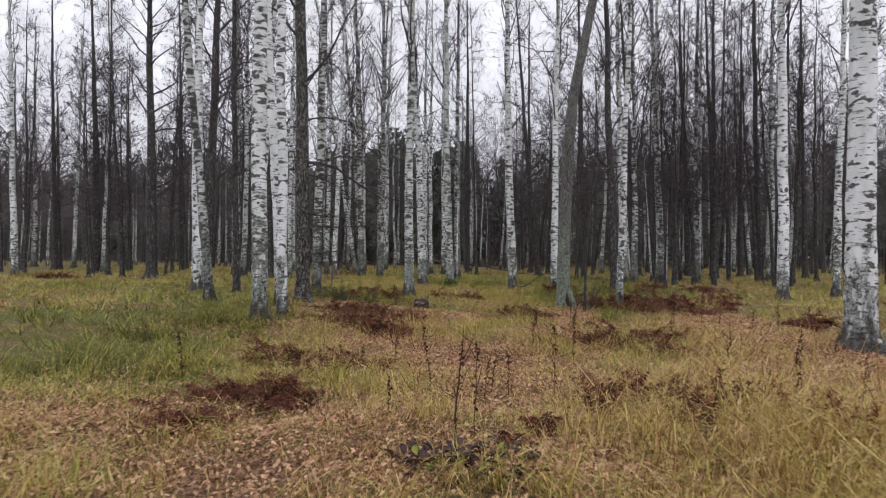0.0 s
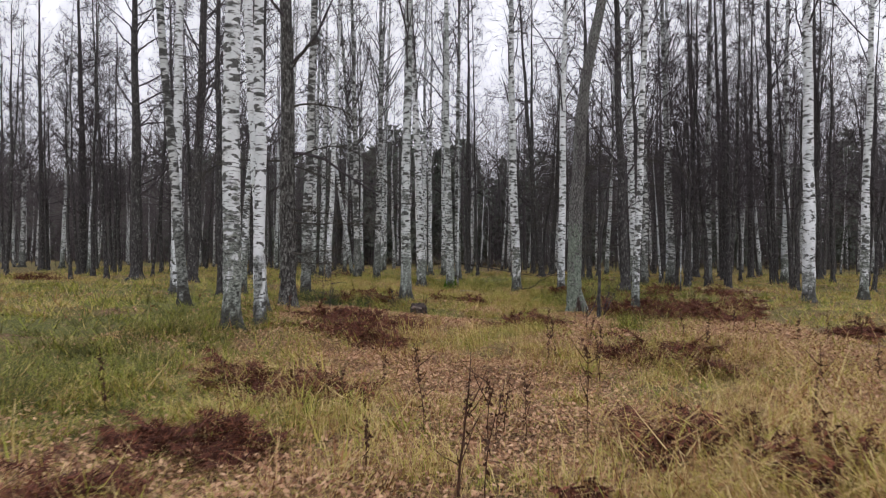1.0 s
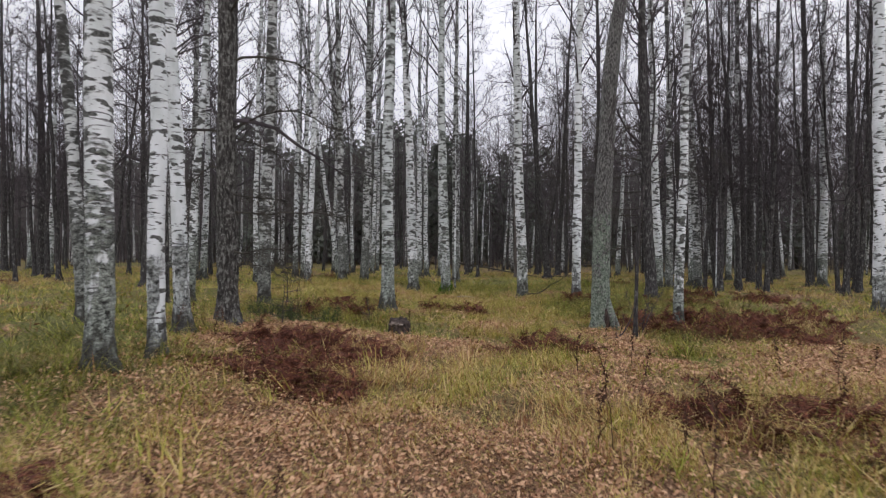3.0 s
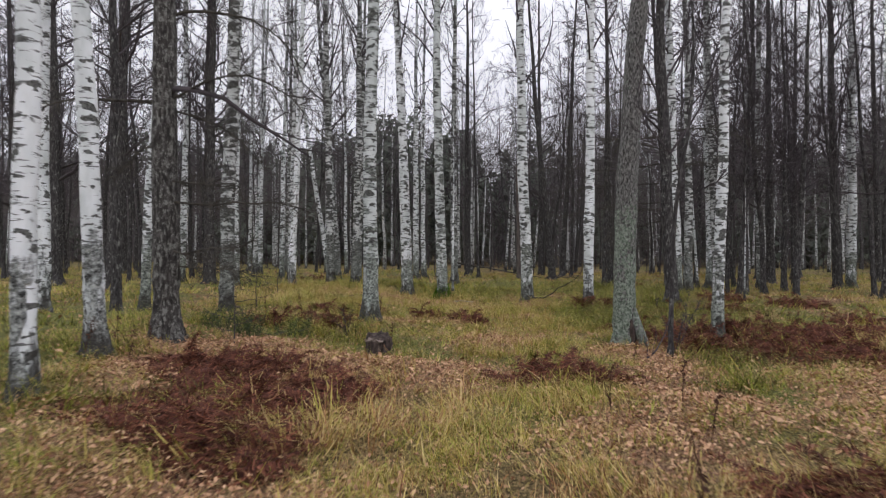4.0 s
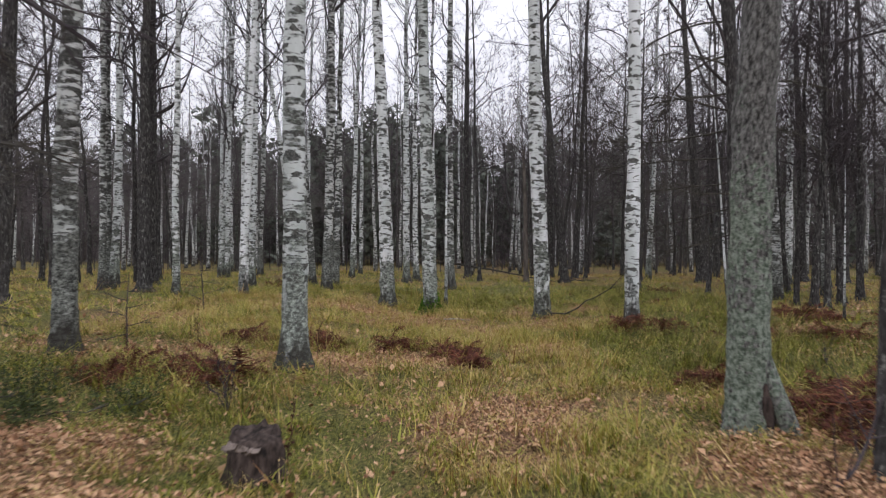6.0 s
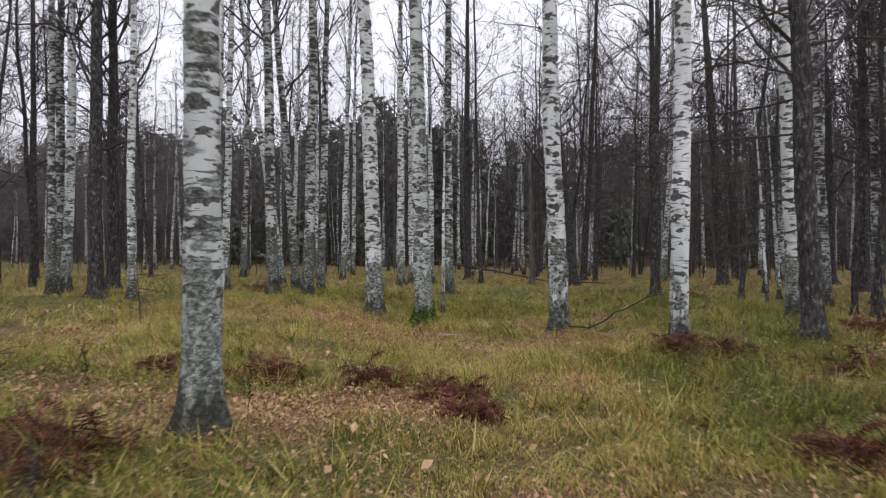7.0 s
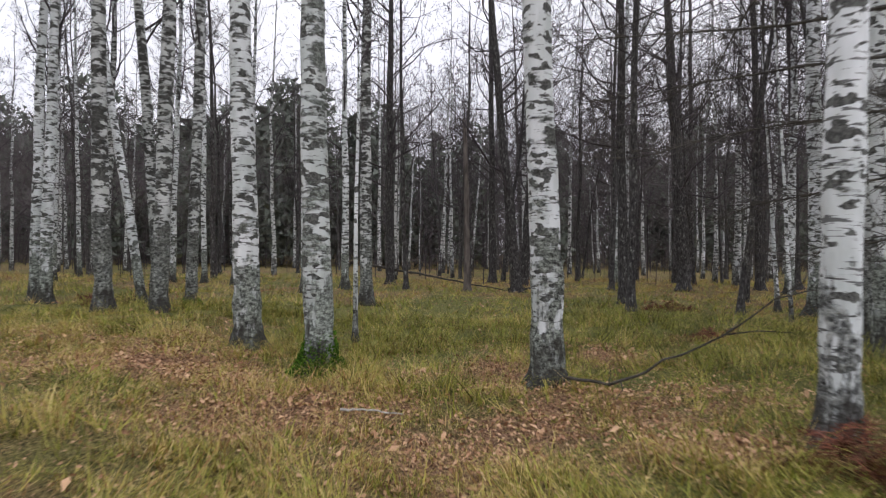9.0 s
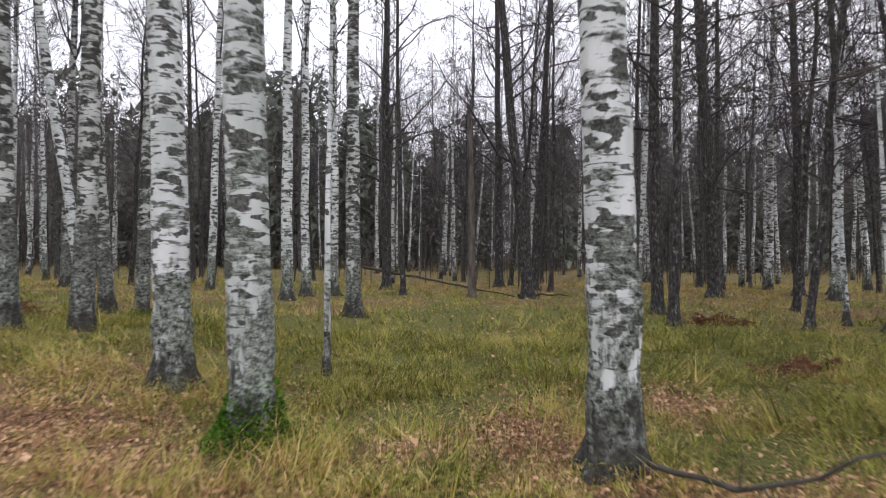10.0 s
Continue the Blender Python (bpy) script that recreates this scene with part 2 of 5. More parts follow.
# ---- building helpers ----
def mesh_of(name, verts, quads=None, tris=None, mats=(), smooth=True, index=None, attrs=None):
    """A mesh from arrays of vertices, four-sided and three-sided faces."""
    verts = np.asarray(verts, dtype=np.float32).reshape(-1, 3)
    quads = np.zeros((0, 4), int) if quads is None else np.asarray(quads, int)
    tris = np.zeros((0, 3), int) if tris is None else np.asarray(tris, int)
    me = bpy.data.meshes.new(name)
    me.vertices.add(len(verts))
    me.vertices.foreach_set("co", verts.ravel())
    loops = np.concatenate([quads.ravel(), tris.ravel()]).astype(np.int32)
    starts = np.concatenate([np.arange(len(quads)) * 4, len(quads) * 4 + np.arange(len(tris)) * 3]).astype(np.int32)
    me.loops.add(len(loops))
    me.loops.foreach_set("vertex_index", loops)
    me.polygons.add(len(starts))
    me.polygons.foreach_set("loop_start", starts)
    for m in mats:
        me.materials.append(m)
    me.polygons.foreach_set("use_smooth", np.full(len(starts), smooth))
    if index is not None:
        me.polygons.foreach_set("material_index", np.asarray(index, np.int32))
    me.update(calc_edges=True)
    for key, values in (attrs or {}).items():
        me.attributes.new(key, "FLOAT", "POINT").data.foreach_set("value", np.asarray(values, np.float32))
    return me


def joined(pieces):
    """One set of vertices, quads and triangles from several."""
    verts, quads, tris, n = [], [], [np.zeros((0, 3), int)], 0
    for v, q, *more in pieces:
        verts.append(v)
        quads.append(q + n)
        for t in more:
            tris.append(t + n)
        n += len(v)
    return np.concatenate(verts), np.concatenate(quads), np.concatenate(tris)


def spikes(start, tip, r):
    """Slender three-sided cones, for the finest twigs."""
    n = len(start)
    way = unit(tip - start)
    side = unit(np.cross(way, np.array((0.37, 0.91, 0.17))))
    other = np.cross(way, side)
    r = np.broadcast_to(np.asarray(r, float), (n,))[:, None]
    verts = np.stack([start + side * r, start - side * r * 0.5 + other * r * 0.87, start - side * r * 0.5 - other * r * 0.87, tip], axis=1).reshape(-1, 3)
    k = np.arange(n)[:, None] * 4
    return verts, np.zeros((0, 4), int), np.concatenate([k + (0, 1, 3), k + (1, 2, 3), k + (2, 0, 3)])


def slivers(start, tip, r, rng):
    """Hair-thin twigs of crowns high overhead or far off."""
    n = len(start)
    side = unit(np.cross(tip - start, rng.normal(0, 1, (n, 3)))) * np.broadcast_to(np.asarray(r, float), (n,))[:, None]
    verts = np.stack([start - side, start + side, tip], axis=1).reshape(-1, 3)
    return verts, np.zeros((0, 4), int), np.arange(n * 3).reshape(-1, 3)


def tubes(paths, radii, sides):
    """Tapered tubes along N paths of K points each."""
    paths = np.asarray(paths, float)
    n, k, _ = paths.shape
    radii = np.broadcast_to(np.asarray(radii, float), (n, k))
    way = np.gradient(paths, axis=1)
    way /= np.linalg.norm(way, axis=2, keepdims=True) + 1e-9
    side = np.cross(way, np.array((0.37, 0.91, 0.17)))
    side /= np.linalg.norm(side, axis=2, keepdims=True) + 1e-9
    other = np.cross(way, side)
    a = np.arange(sides) * 2 * np.pi / sides
    ring = side[:, :, None] * np.cos(a)[:, None] + other[:, :, None] * np.sin(a)[:, None]
    verts = (paths[:, :, None] + ring * radii[:, :, None, None]).reshape(-1, 3)
    base = (np.arange(n)[:, None] * k + np.arange(k - 1)).ravel()[:, None] * sides
    i, j = np.arange(sides), (np.arange(sides) + 1) % sides
    quads = np.stack([base + i, base + j, base + sides + j, base + sides + i], axis=2).reshape(-1, 4)
    return verts, quads


def unit(v):
    return v / (np.linalg.norm(v, axis=-1, keepdims=True) + 1e-9)


def lattice(x, y, cell, seed):
    """Smooth noise between 0 and 1 on the plan."""
    table = np.random.default_rng(seed).random((64, 64))
    u, v = np.asarray(x, float) / cell, np.asarray(y, float) / cell
    i, j = np.floor(u).astype(int), np.floor(v).astype(int)
    f, g = u - i, v - j
    f, g = f * f * (3 - 2 * f), g * g * (3 - 2 * g)
    at = lambda a, b: table[a % 64, b % 64]
    return (at(i, j) * (1 - f) + at(i + 1, j) * f) * (1 - g) + (at(i, j + 1) * (1 - f) + at(i + 1, j + 1) * f) * g


# Broad rises and hollows of the floor: place, half-width, height.
HUMMOCKS = ((-2.5, 29.6, 3.0, -0.18), (1.0, 27.6, 1.6, -0.1), (2.13, 24.6, 1.4, 0.1), (-2.63, 19.5, 1.2, 0.15), (-1.9, 16.6, 0.9, -0.06), (-4.3, 11.2, 1.2, 0.08), (5.3, 9.9, 1.5, 0.11), (-6.6, 37.2, 2.0, -0.2))


def ground_height(x, y):
    x, y = np.asarray(x, float), np.asarray(y, float)
    s, e = np.clip((-x - 1.8) / 4.0, 0, 1), np.clip((x - 2.0) / 5.0, 0, 1)
    rise = 0.2 * s * s * (3 - 2 * s) + 0.08 * e
    fine = np.clip((13 - np.abs(x)) / 4, 0, 1) * np.clip((38 - y) / 4, 0, 1)
    for cx, cy, size, high in HUMMOCKS:
        rise = rise + high * bump_at(x, y, cx, cy, size, size)
    return 0.02 + rise + 0.16 * (lattice(x, y, 3.1, 5) - 0.5) + fine * (0.1 * (lattice(x, y, 0.9, 6) - 0.5) + 0.075 * lattice(x, y, 0.5, 70))


def bump_at(x, y, cx, cy, sx, sy):
    return np.exp(-((x - cx) / sx) ** 2 - ((y - cy) / sy) ** 2)


# Patches of the floor: place and half-widths of leaf litter, fresh green grass and dry straw.
LEAFY, FRESH, STRAW = [], [], []
LEAFY.append((-1.3, 4.5, 0.6, 0.7))
LEAFY.append((-2.5, 5.8, 0.6, 0.5))
LEAFY.append((-0.5, 8.4, 0.7, 0.6))
LEAFY.append((-1.9, 10.0, 1.0, 1.1))
LEAFY.append((4.5, 10.2, 1.1, 1.9))
LEAFY.append((0.8, 12.8, 0.7, 0.5))
LEAFY.append((4.6, 13.4, 0.9, 1.6))
LEAFY.append((1.9, 13.8, 0.5, 0.7))
LEAFY.append((4.3, 13.2, 1.2, 1.3))
LEAFY.append((-3.7, 14.5, 0.8, 0.7))
LEAFY.append((-4.0, 15.9, 0.9, 0.5))
LEAFY.append((-3.3, 16.6, 0.8, 0.5))
LEAFY.append((1.6, 16.8, 0.4, 0.6))
LEAFY.append((-0.4, 17.6, 0.5, 0.8))
LEAFY.append((-0.1, 17.9, 0.5, 0.9))
LEAFY.append((-2.3, 20.7, 0.6, 0.5))
LEAFY.append((-1.4, 21.4, 0.7, 0.7))
LEAFY.append((0.2, 22.5, 0.5, 0.5))
LEAFY.append((-0.7, 25.0, 0.6, 0.6))
LEAFY.append((0.7, 26.6, 0.5, 0.5))
LEAFY.append((0.1, 27.3, 0.4, 0.4))
LEAFY.append((-3.1, 27.8, 0.6, 0.5))
LEAFY.append((-0.7, 27.9, 0.4, 0.4))
LEAFY.append((2.0, 29.2, 0.4, 0.6))
FRESH.append((-4.6, 8.1, 1.3, 1.7))
FRESH.append((1.3, 8.7, 0.7, 0.6))
FRESH.append((2.1, 8.9, 0.7, 0.6))
FRESH.append((-8.8, 12.4, 1.4, 2.5))
FRESH.append((0.1, 13.2, 0.5, 0.6))
FRESH.append((-6.8, 13.4, 1.4, 2.5))
FRESH.append((2.6, 14.5, 0.6, 0.7))
FRESH.append((1.0, 15.7, 0.6, 0.8))
LEAFY.append((1.5, 14.4, 0.5, 0.6))
LEAFY.append((1.75, 15.4, 0.45, 0.7))
LEAFY.append((1.85, 16.6, 0.5, 0.5))
FRESH.append((0.6, 16.3, 0.4, 0.5))
FRESH.append((0.6, 16.4, 0.5, 0.8))
FRESH.append((-2.6, 17.1, 0.4, 0.5))
FRESH.append((-0.7, 20.5, 1.3, 2.5))
FRESH.append((1.8, 21.0, 0.5, 1.8))
FRESH.append((1.9, 22.4, 0.8, 1.1))
FRESH.append((-5.1, 24.8, 0.5, 0.9))
FRESH.append((3.8, 24.9, 0.7, 1.8))
FRESH.append((2.0, 27.0, 0.7, 1.2))
FRESH.append((-2.5, 31.7, 0.5, 1.4))
FRESH.append((-0.3, 31.8, 0.8, 1.9))
FRESH.append((4.5, 33.0, 0.9, 2.5))
FRESH.append((-1.1, 34.9, 1.3, 2.5))
STRAW.append((1.2, 5.2, 1.1, 1.2))
STRAW.append((-1.4, 12.1, 0.8, 0.8))
STRAW.append((-2.9, 25.6, 0.8, 1.7))
STRAW.append((-0.8, 25.8, 1.1, 1.7))
STRAW.append((-1.3, 27.3, 0.6, 0.9))
STRAW.append((-4.3, 27.9, 0.8, 1.1))
STRAW.append((0.8, 34.2, 0.8, 1.5))
LEAFY.append((3.6, 7.6, 0.9, 1.5))
LEAFY.append((5.0, 9.0, 1.3, 1.6))
LEAFY.append((-0.8, 4.6, 0.9, 0.6))
LEAFY.append((0.5, 4.3, 0.5, 0.5))
FRESH.append((-2.6, 6.4, 0.9, 0.7))
LEAFY.append((0.4, 6.6, 1.0, 0.9))
LEAFY.append((-0.3, 9.4, 1.3, 1.2))
LEAFY.append((-2.0, 15.3, 0.9, 0.5))
LEAFY.append((-0.9, 15.3, 0.8, 0.5))
LEAFY.append((-3.1, 15.6, 0.9, 0.6))
LEAFY.append((-0.6, 14.4, 0.6, 0.4))
LEAFY.append((-6.0, 10.4, 0.45, 0.3))
LEAFY.append((0.9, 5.8, 0.5, 0.4))
LEAFY.append((1.7, 6.0, 0.5, 0.4))
LEAFY.append((2.9, 6.6, 0.7, 0.6))
LEAFY.append((-2.2, 5.3, 0.9, 0.6))
LEAFY.append((-3.4, 4.6, 0.8, 0.6))
LEAFY.append((-2.6, 26.2, 0.9, 0.6))
LEAFY.append((1.9, 26.9, 0.9, 0.5))
LEAFY.append((-7.6, 14.2, 0.5, 0.4))
LEAFY.append((-3.4, 9.2, 0.5, 0.5))
LEAFY.append((0.3, 26.0, 0.7, 0.5))
LEAFY.append((-1.6, 26.5, 0.8, 0.6))
LEAFY.append((2.3, 26.4, 0.6, 0.5))
LEAFY.append((1.5, 24.9, 0.6, 0.4))
LEAFY.append((1.6, 26.3, 0.7, 0.6))
FRESH.append((-2.9, 5.9, 0.35, 0.3))
FRESH.append((1.0, 15.7, 0.5, 0.5))
STRAW.append((1.9, 5.2, 1.2, 0.9))
FRESH.append((1.7, 9.1, 0.9, 0.8))
FRESH.append((-2.6, 16.3, 0.5, 0.4))
FRESH.append((-4.4, 17.6, 0.7, 0.6))
LEAFY.append((-3.8, 28.1, 0.7, 0.8))
LEAFY.append((0.4, 28.3, 0.7, 0.8))
LEAFY.append((1.2, 26.9, 0.6, 0.5))
STRAW.append((-2.6, 26.7, 1.4, 0.9))
STRAW.append((-0.4, 26.6, 1.4, 0.8))
STRAW.append((1.4, 26.4, 0.9, 0.8))
STRAW.append((0.2, 17.6, 0.9, 1.3))
STRAW.append((0.0, 20.0, 1.0, 1.5))
STRAW.append((-1.2, 3.9, 1.6, 0.7))
LEAFY.append((1.55, 16.9, 0.6, 0.6))
FRESH.append((-3.9, 27.1, 0.4, 0.3))
FRESH.append((-0.5, 27.4, 0.3, 0.25))
FRESH.append((-1.2, 33.0, 2.2, 3.2))
FRESH.append((3.0, 16.4, 0.5, 0.5))
FRESH.append((3.6, 19.8, 1.2, 1.5))


def patches(x, y, spots):
    """How far a point lies in any of the patches, 0 to 1, with ragged edges."""
    v = np.zeros(np.shape(x))
    for cx, cy, sx, sy in spots:
        v = np.maximum(v, bump_at(x, y, cx, cy, sx * 1.25, sy * 1.25))
    return v


def litter_at(x, y):
    """How far fallen leaves cover the ground."""
    v = 0.45 * lattice(x, y, 4.0, 11) + 0.45 * lattice(x, y, 1.1, 12) - 0.3 + 0.1 * np.clip((16 - y) / 4, 0, 1)
    v = v + 0.95 * patches(x, y, LEAFY) - 0.4 * patches(x, y, FRESH) - 0.12 * patches(x, y, STRAW)
    return np.clip(v * (1 - 0.1 * np.clip((y - 20) / 3, 0, 1)), 0, 1)


def green_and_shade_at(x, y):
    """How green the grass is: 0 straw, 1 fresh; in the east also darkened as tree shade."""
    v = 0.42 + 0.45 * (lattice(x, y, 3.3, 21) - 0.5) + 0.56 * (lattice(x, y, 0.8, 22) - 0.5)
    v = v + (0.28 + 0.08 * np.clip((y - 10) / 3, 0, 1)) * patches(x, y, FRESH) - 0.18 * patches(x, y, LEAFY)
    # The bumps at x 2 to 5, y 21 to 26 paint in tree shade.
    for cx, cy, sx, sy, a in ((-6.5, 12, 3.4, 7.5, 0.3), (-4.4, 12.6, 1.2, 2.2, 0.25), (-11, 24, 5.0, 8.0, 0.25), (-0.5, 30.5, 1.6, 2.6, 0.22), (-4.6, 8.6, 2.6, 4.0, 0.42), (-5.0, 18, 2.6, 4.0, 0.35), (-4.4, 17.5, 0.9, 0.6, 0.3), (3.4, 16.0, 1.6, 2.0, 0.28), (4.8, 25.5, 3.0, 5.5, 0.5), (3.2, 21.8, 1.7, 2.4, 0.5), (2.1, 23.2, 1.6, 2.4, 0.35), (-1.2, 25.5, 3.6, 3.6, -0.14), (-1.0, 20.5, 2.5, 2.5, -0.1), (0.3, 20.5, 1.5, 3.0, -0.1), (0, 36, 14.0, 9.0, 0.22)):
        v = v + a * bump_at(x, y, cx, cy, sx, sy)
    v = v + 0.65 * patches(x, y, STRAW) * (0.33 - v)
    # Cap lifts for dark western grass and for the painted shade in the east.
    return np.clip(v - 0.07 + 0.18 * np.clip((y - 11) / 9, 0, 1), 0, 0.8 + 0.17 * np.maximum(np.clip(x / 2, 0, 1), np.clip(1.4 * bump_at(x, y, -5.2, 9.5, 3.2, 5.0), 0, 1)))


def part(name, me, parent, label=""):
    ob = new(name, me)
    ob.parent = parent
    return tagged(ob, label) if label else ob


def thing(name, x, y, label, category, group="", z=None, kind=""):
    ob = new(name)
    ob.empty_display_size = 0.2
    ob.location = (x, y, float(ground_height(x, y)) if z is None else z)
    return tagged(ob, label, category, group, kind)


# ---- the forest floor: one sheet to the horizon ----
def spread_axis(lo, hi, step, far):
    fine = np.arange(lo, hi + step / 2, step)
    grow = np.cumsum(step * 1.13 ** np.arange(1, 60))
    grow = grow[grow < far]
    return np.concatenate([lo - grow[::-1], fine, hi + grow])


def build_ground():
    xs, ys = spread_axis(-11, 11, 0.2, 900), spread_axis(1, 35, 0.2, 900)
    gx, gy = np.meshgrid(xs, ys)
    verts = np.stack([gx, gy, ground_height(gx, gy)], axis=2).reshape(-1, 3)
    w, h = len(xs), len(ys)
    i = (np.arange(h - 1)[:, None] * w + np.arange(w - 1)).reshape(-1, 1)
    quads = np.concatenate([i, i + 1, i + w + 1, i + w], axis=1)
    me = mesh_of("ground", verts, quads, mats=[GROUND], attrs={"litter": litter_at(verts[:, 0], verts[:, 1]), "green": green_and_shade_at(verts[:, 0], verts[:, 1])})
    tagged(new("ground", me), "leaf-strewn mossy forest floor with low hummocks", "ground", kind="structure")


build_ground()


# ---- trees ----
def branching(rng, centre, radius, height, z0, n, style, m2=7, m3=6, reach=0.16, coarse=False, hair=False, plain=False):
    """Limbs, branches and twigs round a stem; returns vertices, quads and triangles."""
    h = z0 + (height * 0.985 - z0) * rng.random(n) ** 0.85
    az = rng.random(n) * 2 * np.pi
    top = (h - z0) / max(height - z0, 0.1)
    el = radians(56 if style == "birch" else 34) + rng.normal(0, 0.24, n)
    length = reach * height * (1 - 0.7 * top) * rng.uniform(0.5, 1.2, n)
    k1 = 4 if coarse else 6
    way = np.stack([np.cos(az) * np.cos(el), np.sin(az) * np.cos(el), np.sin(el)], axis=1)
    points = [centre(h)]
    for s in range(1, k1):
        way = unit(way + rng.normal(0, 0.13 if style == "birch" else 0.26, (n, 3)) + np.array((0, 0, 0.11)))
        points.append(points[-1] + way * (length / (k1 - 1))[:, None])
    limb = np.stack(points, axis=1)
    r1 = np.clip(radius(h) * 0.33, 0.006, 0.055)[:, None] * np.linspace(1, 0.25, k1)
    pieces = [tubes(limb, r1, 3)]
    droop = 0.16 if style == "birch" else 0.0

    def sprout(stems, many, share, points_each, thick):
        count = len(stems) * many
        row = np.repeat(np.arange(len(stems)), many)
        k = stems.shape[1]
        u = rng.uniform(0.15, 0.99, count) * (k - 1)
        i = np.minimum(u.astype(int), k - 2)
        start = stems[row, i] + (stems[row, i + 1] - stems[row, i]) * (u - i)[:, None]
        along = unit(stems[row, i + 1] - stems[row, i])
        size = np.linalg.norm(stems[:, -1] - stems[:, 0], axis=1)[row] * share * rng.uniform(0.4, 1.25, count)
        out = unit(along * 0.7 + rng.normal(0, 0.6, (count, 3)) + np.array((0, 0, 0.2)))
        if points_each == 2:
            out = unit(out + np.array((0, 0, -droop * 2)))
            thick = thick * rng.uniform(0.7, 1.3, count)
            pieces.append(slivers(start, start + out * size[:, None], thick, rng) if stems.shape[1] < 4 and (coarse or hair) else spikes(start, start + out * size[:, None], thick))
            return np.stack([start, start + out * size[:, None]], axis=1)
        pts = [start]
        for s in range(1, points_each):
            out = unit(out + rng.normal(0, 0.18, (count, 3)) + np.array((0, 0, -droop * s)))
            pts.append(pts[-1] + out * (size / (points_each - 1))[:, None])
        grown = np.stack(pts, axis=1)
        pieces.append(tubes(grown, thick * np.linspace(1, 0.3, points_each) * rng.uniform(0.7, 1.3, (count, 1)), 3))
        return grown

    second = sprout(limb, m2, 0.45, 2 if coarse or plain else 3, 0.016 if coarse else 0.009)
    if m3:
        sprout(second, m3, 0.55, 2, 0.01 if coarse else 0.0068 if hair else 0.006)
    return joined(pieces)


def stem(rng, height, lean, r, wobble=1.0, kink=(0.0, 0.0), flare=0.55):
    """The centre line and the radius of a trunk by height."""
    p, q = rng.random(2) * 6.28
    f1, f2 = rng.uniform(0.25, 0.4), rng.uniform(0.5, 0.8)
    a, b = wobble * rng.uniform(0.02, 0.05), wobble * rng.uniform(0.01, 0.025)
    ly = rng.normal(0, 0.012)

    def centre(z):
        z = np.asarray(z, float)
        grow = np.clip(z / 3.0, 0, 1)
        x = lean * z + kink[1] * (np.sqrt((z - kink[0]) ** 2 + 1) + z - kink[0]) / 2 + grow * (a * np.sin(f1 * z + p) - a * np.sin(p) + b * np.sin(f2 * z * 2 + q) - b * np.sin(q))
        y = ly * z + grow * (a * np.cos(f1 * z * 1.1 + q) - a * np.cos(q))
        return np.stack([x, y, z], axis=-1)

    def radius(z):
        z = np.asarray(z, float)
        return r * np.clip(1.06 - 0.95 * (z / height), 0.04, 2) * (1 + flare * np.exp(-np.maximum(z, 0) / 0.16))

    return centre, radius


def trunk_mesh(rng, centre, radius, height, mat, sides=16, rings=34, roots=4, name="trunk"):
    z = np.concatenate([[-0.12], np.linspace(0, 1, rings) ** 1.7 * height])
    a = np.arange(sides) * 2 * np.pi / sides
    spokes = rng.random() * 6.28
    lobes = 1 + 0.28 * np.exp(-np.maximum(z, 0) / 0.22)[:, None] * np.cos(roots * a + spokes)[None, :]
    knots = 1 + 0.04 * rng.normal(0, 1, (len(z), sides)) + 0.03 * rng.normal(0, 1, (len(z), 1))
    rad = radius(z)[:, None] * lobes * knots
    c = centre(z)
    verts = np.stack([c[:, None, 0] + rad * np.cos(a), c[:, None, 1] + rad * np.sin(a), c[:, None, 2] + 0 * rad], axis=2).reshape(-1, 3)
    base = (np.arange(len(z) - 1) * sides)[:, None]
    i, j = np.arange(sides), (np.arange(sides) + 1) % sides
    quads = np.stack([base + i, base + j, base + sides + j, base + sides + i], axis=2).reshape(-1, 4)
    return mesh_of(name, verts, quads, mats=[mat])


def limb_mesh(rng, start, az, length, rise, thick, sag=0.0, twigs=10):
    """One low dead limb with its side twigs."""
    k = 9
    way = np.array((math.cos(az) * math.cos(rise), math.sin(az) * math.cos(rise), math.sin(rise)))
    pts = [np.array(start, float)]
    for s in range(1, k):
        way = unit(way + rng.normal(0, 0.11, 3) + np.array((0, 0, -sag * s / k)))
        pts.append(pts[-1] + way * length / (k - 1))
    path = np.stack(pts)[None]
    pieces = [tubes(path, thick * np.linspace(1, 0.18, k), 6)]
    row = rng.uniform(0.2, 0.97, twigs) * (k - 1)
    i = np.minimum(row.astype(int), k - 2)
    at = path[0, i] + (path[0, i + 1] - path[0, i]) * (row - i)[:, None]
    out = unit(unit(path[0, i + 1] - path[0, i]) * 0.7 + rng.normal(0, 0.5, (twigs, 3)))
    size = length * rng.uniform(0.08, 0.34, twigs)
    mid = at + out * size[:, None] * 0.5 + rng.normal(0, 0.03, (twigs, 3))
    twig = np.stack([at, mid, at + out * size[:, None] + rng.normal(0, 0.04, (twigs, 3))], axis=1)
    pieces.append(tubes(twig, np.array((0.0055, 0.0035, 0.0012)), 4))
    tip = np.repeat(twig, 3, axis=0)
    d = unit(rng.normal(0, 1, (len(tip), 3)) + 0.8 * unit(tip[:, 2] - tip[:, 0]))
    u = rng.uniform(0.3, 1, (len(tip), 1))
    a = tip[:, 0] + (tip[:, 2] - tip[:, 0]) * u
    pieces.append(tubes(np.stack([a, a + d * 0.1, a + d * 0.2 + rng.normal(0, 0.02, a.shape)], axis=1), np.array((0.003, 0.0022, 0.001)), 3))
    return mesh_of("dead_limb", *joined(pieces), mats=[DEAD_LIMB])


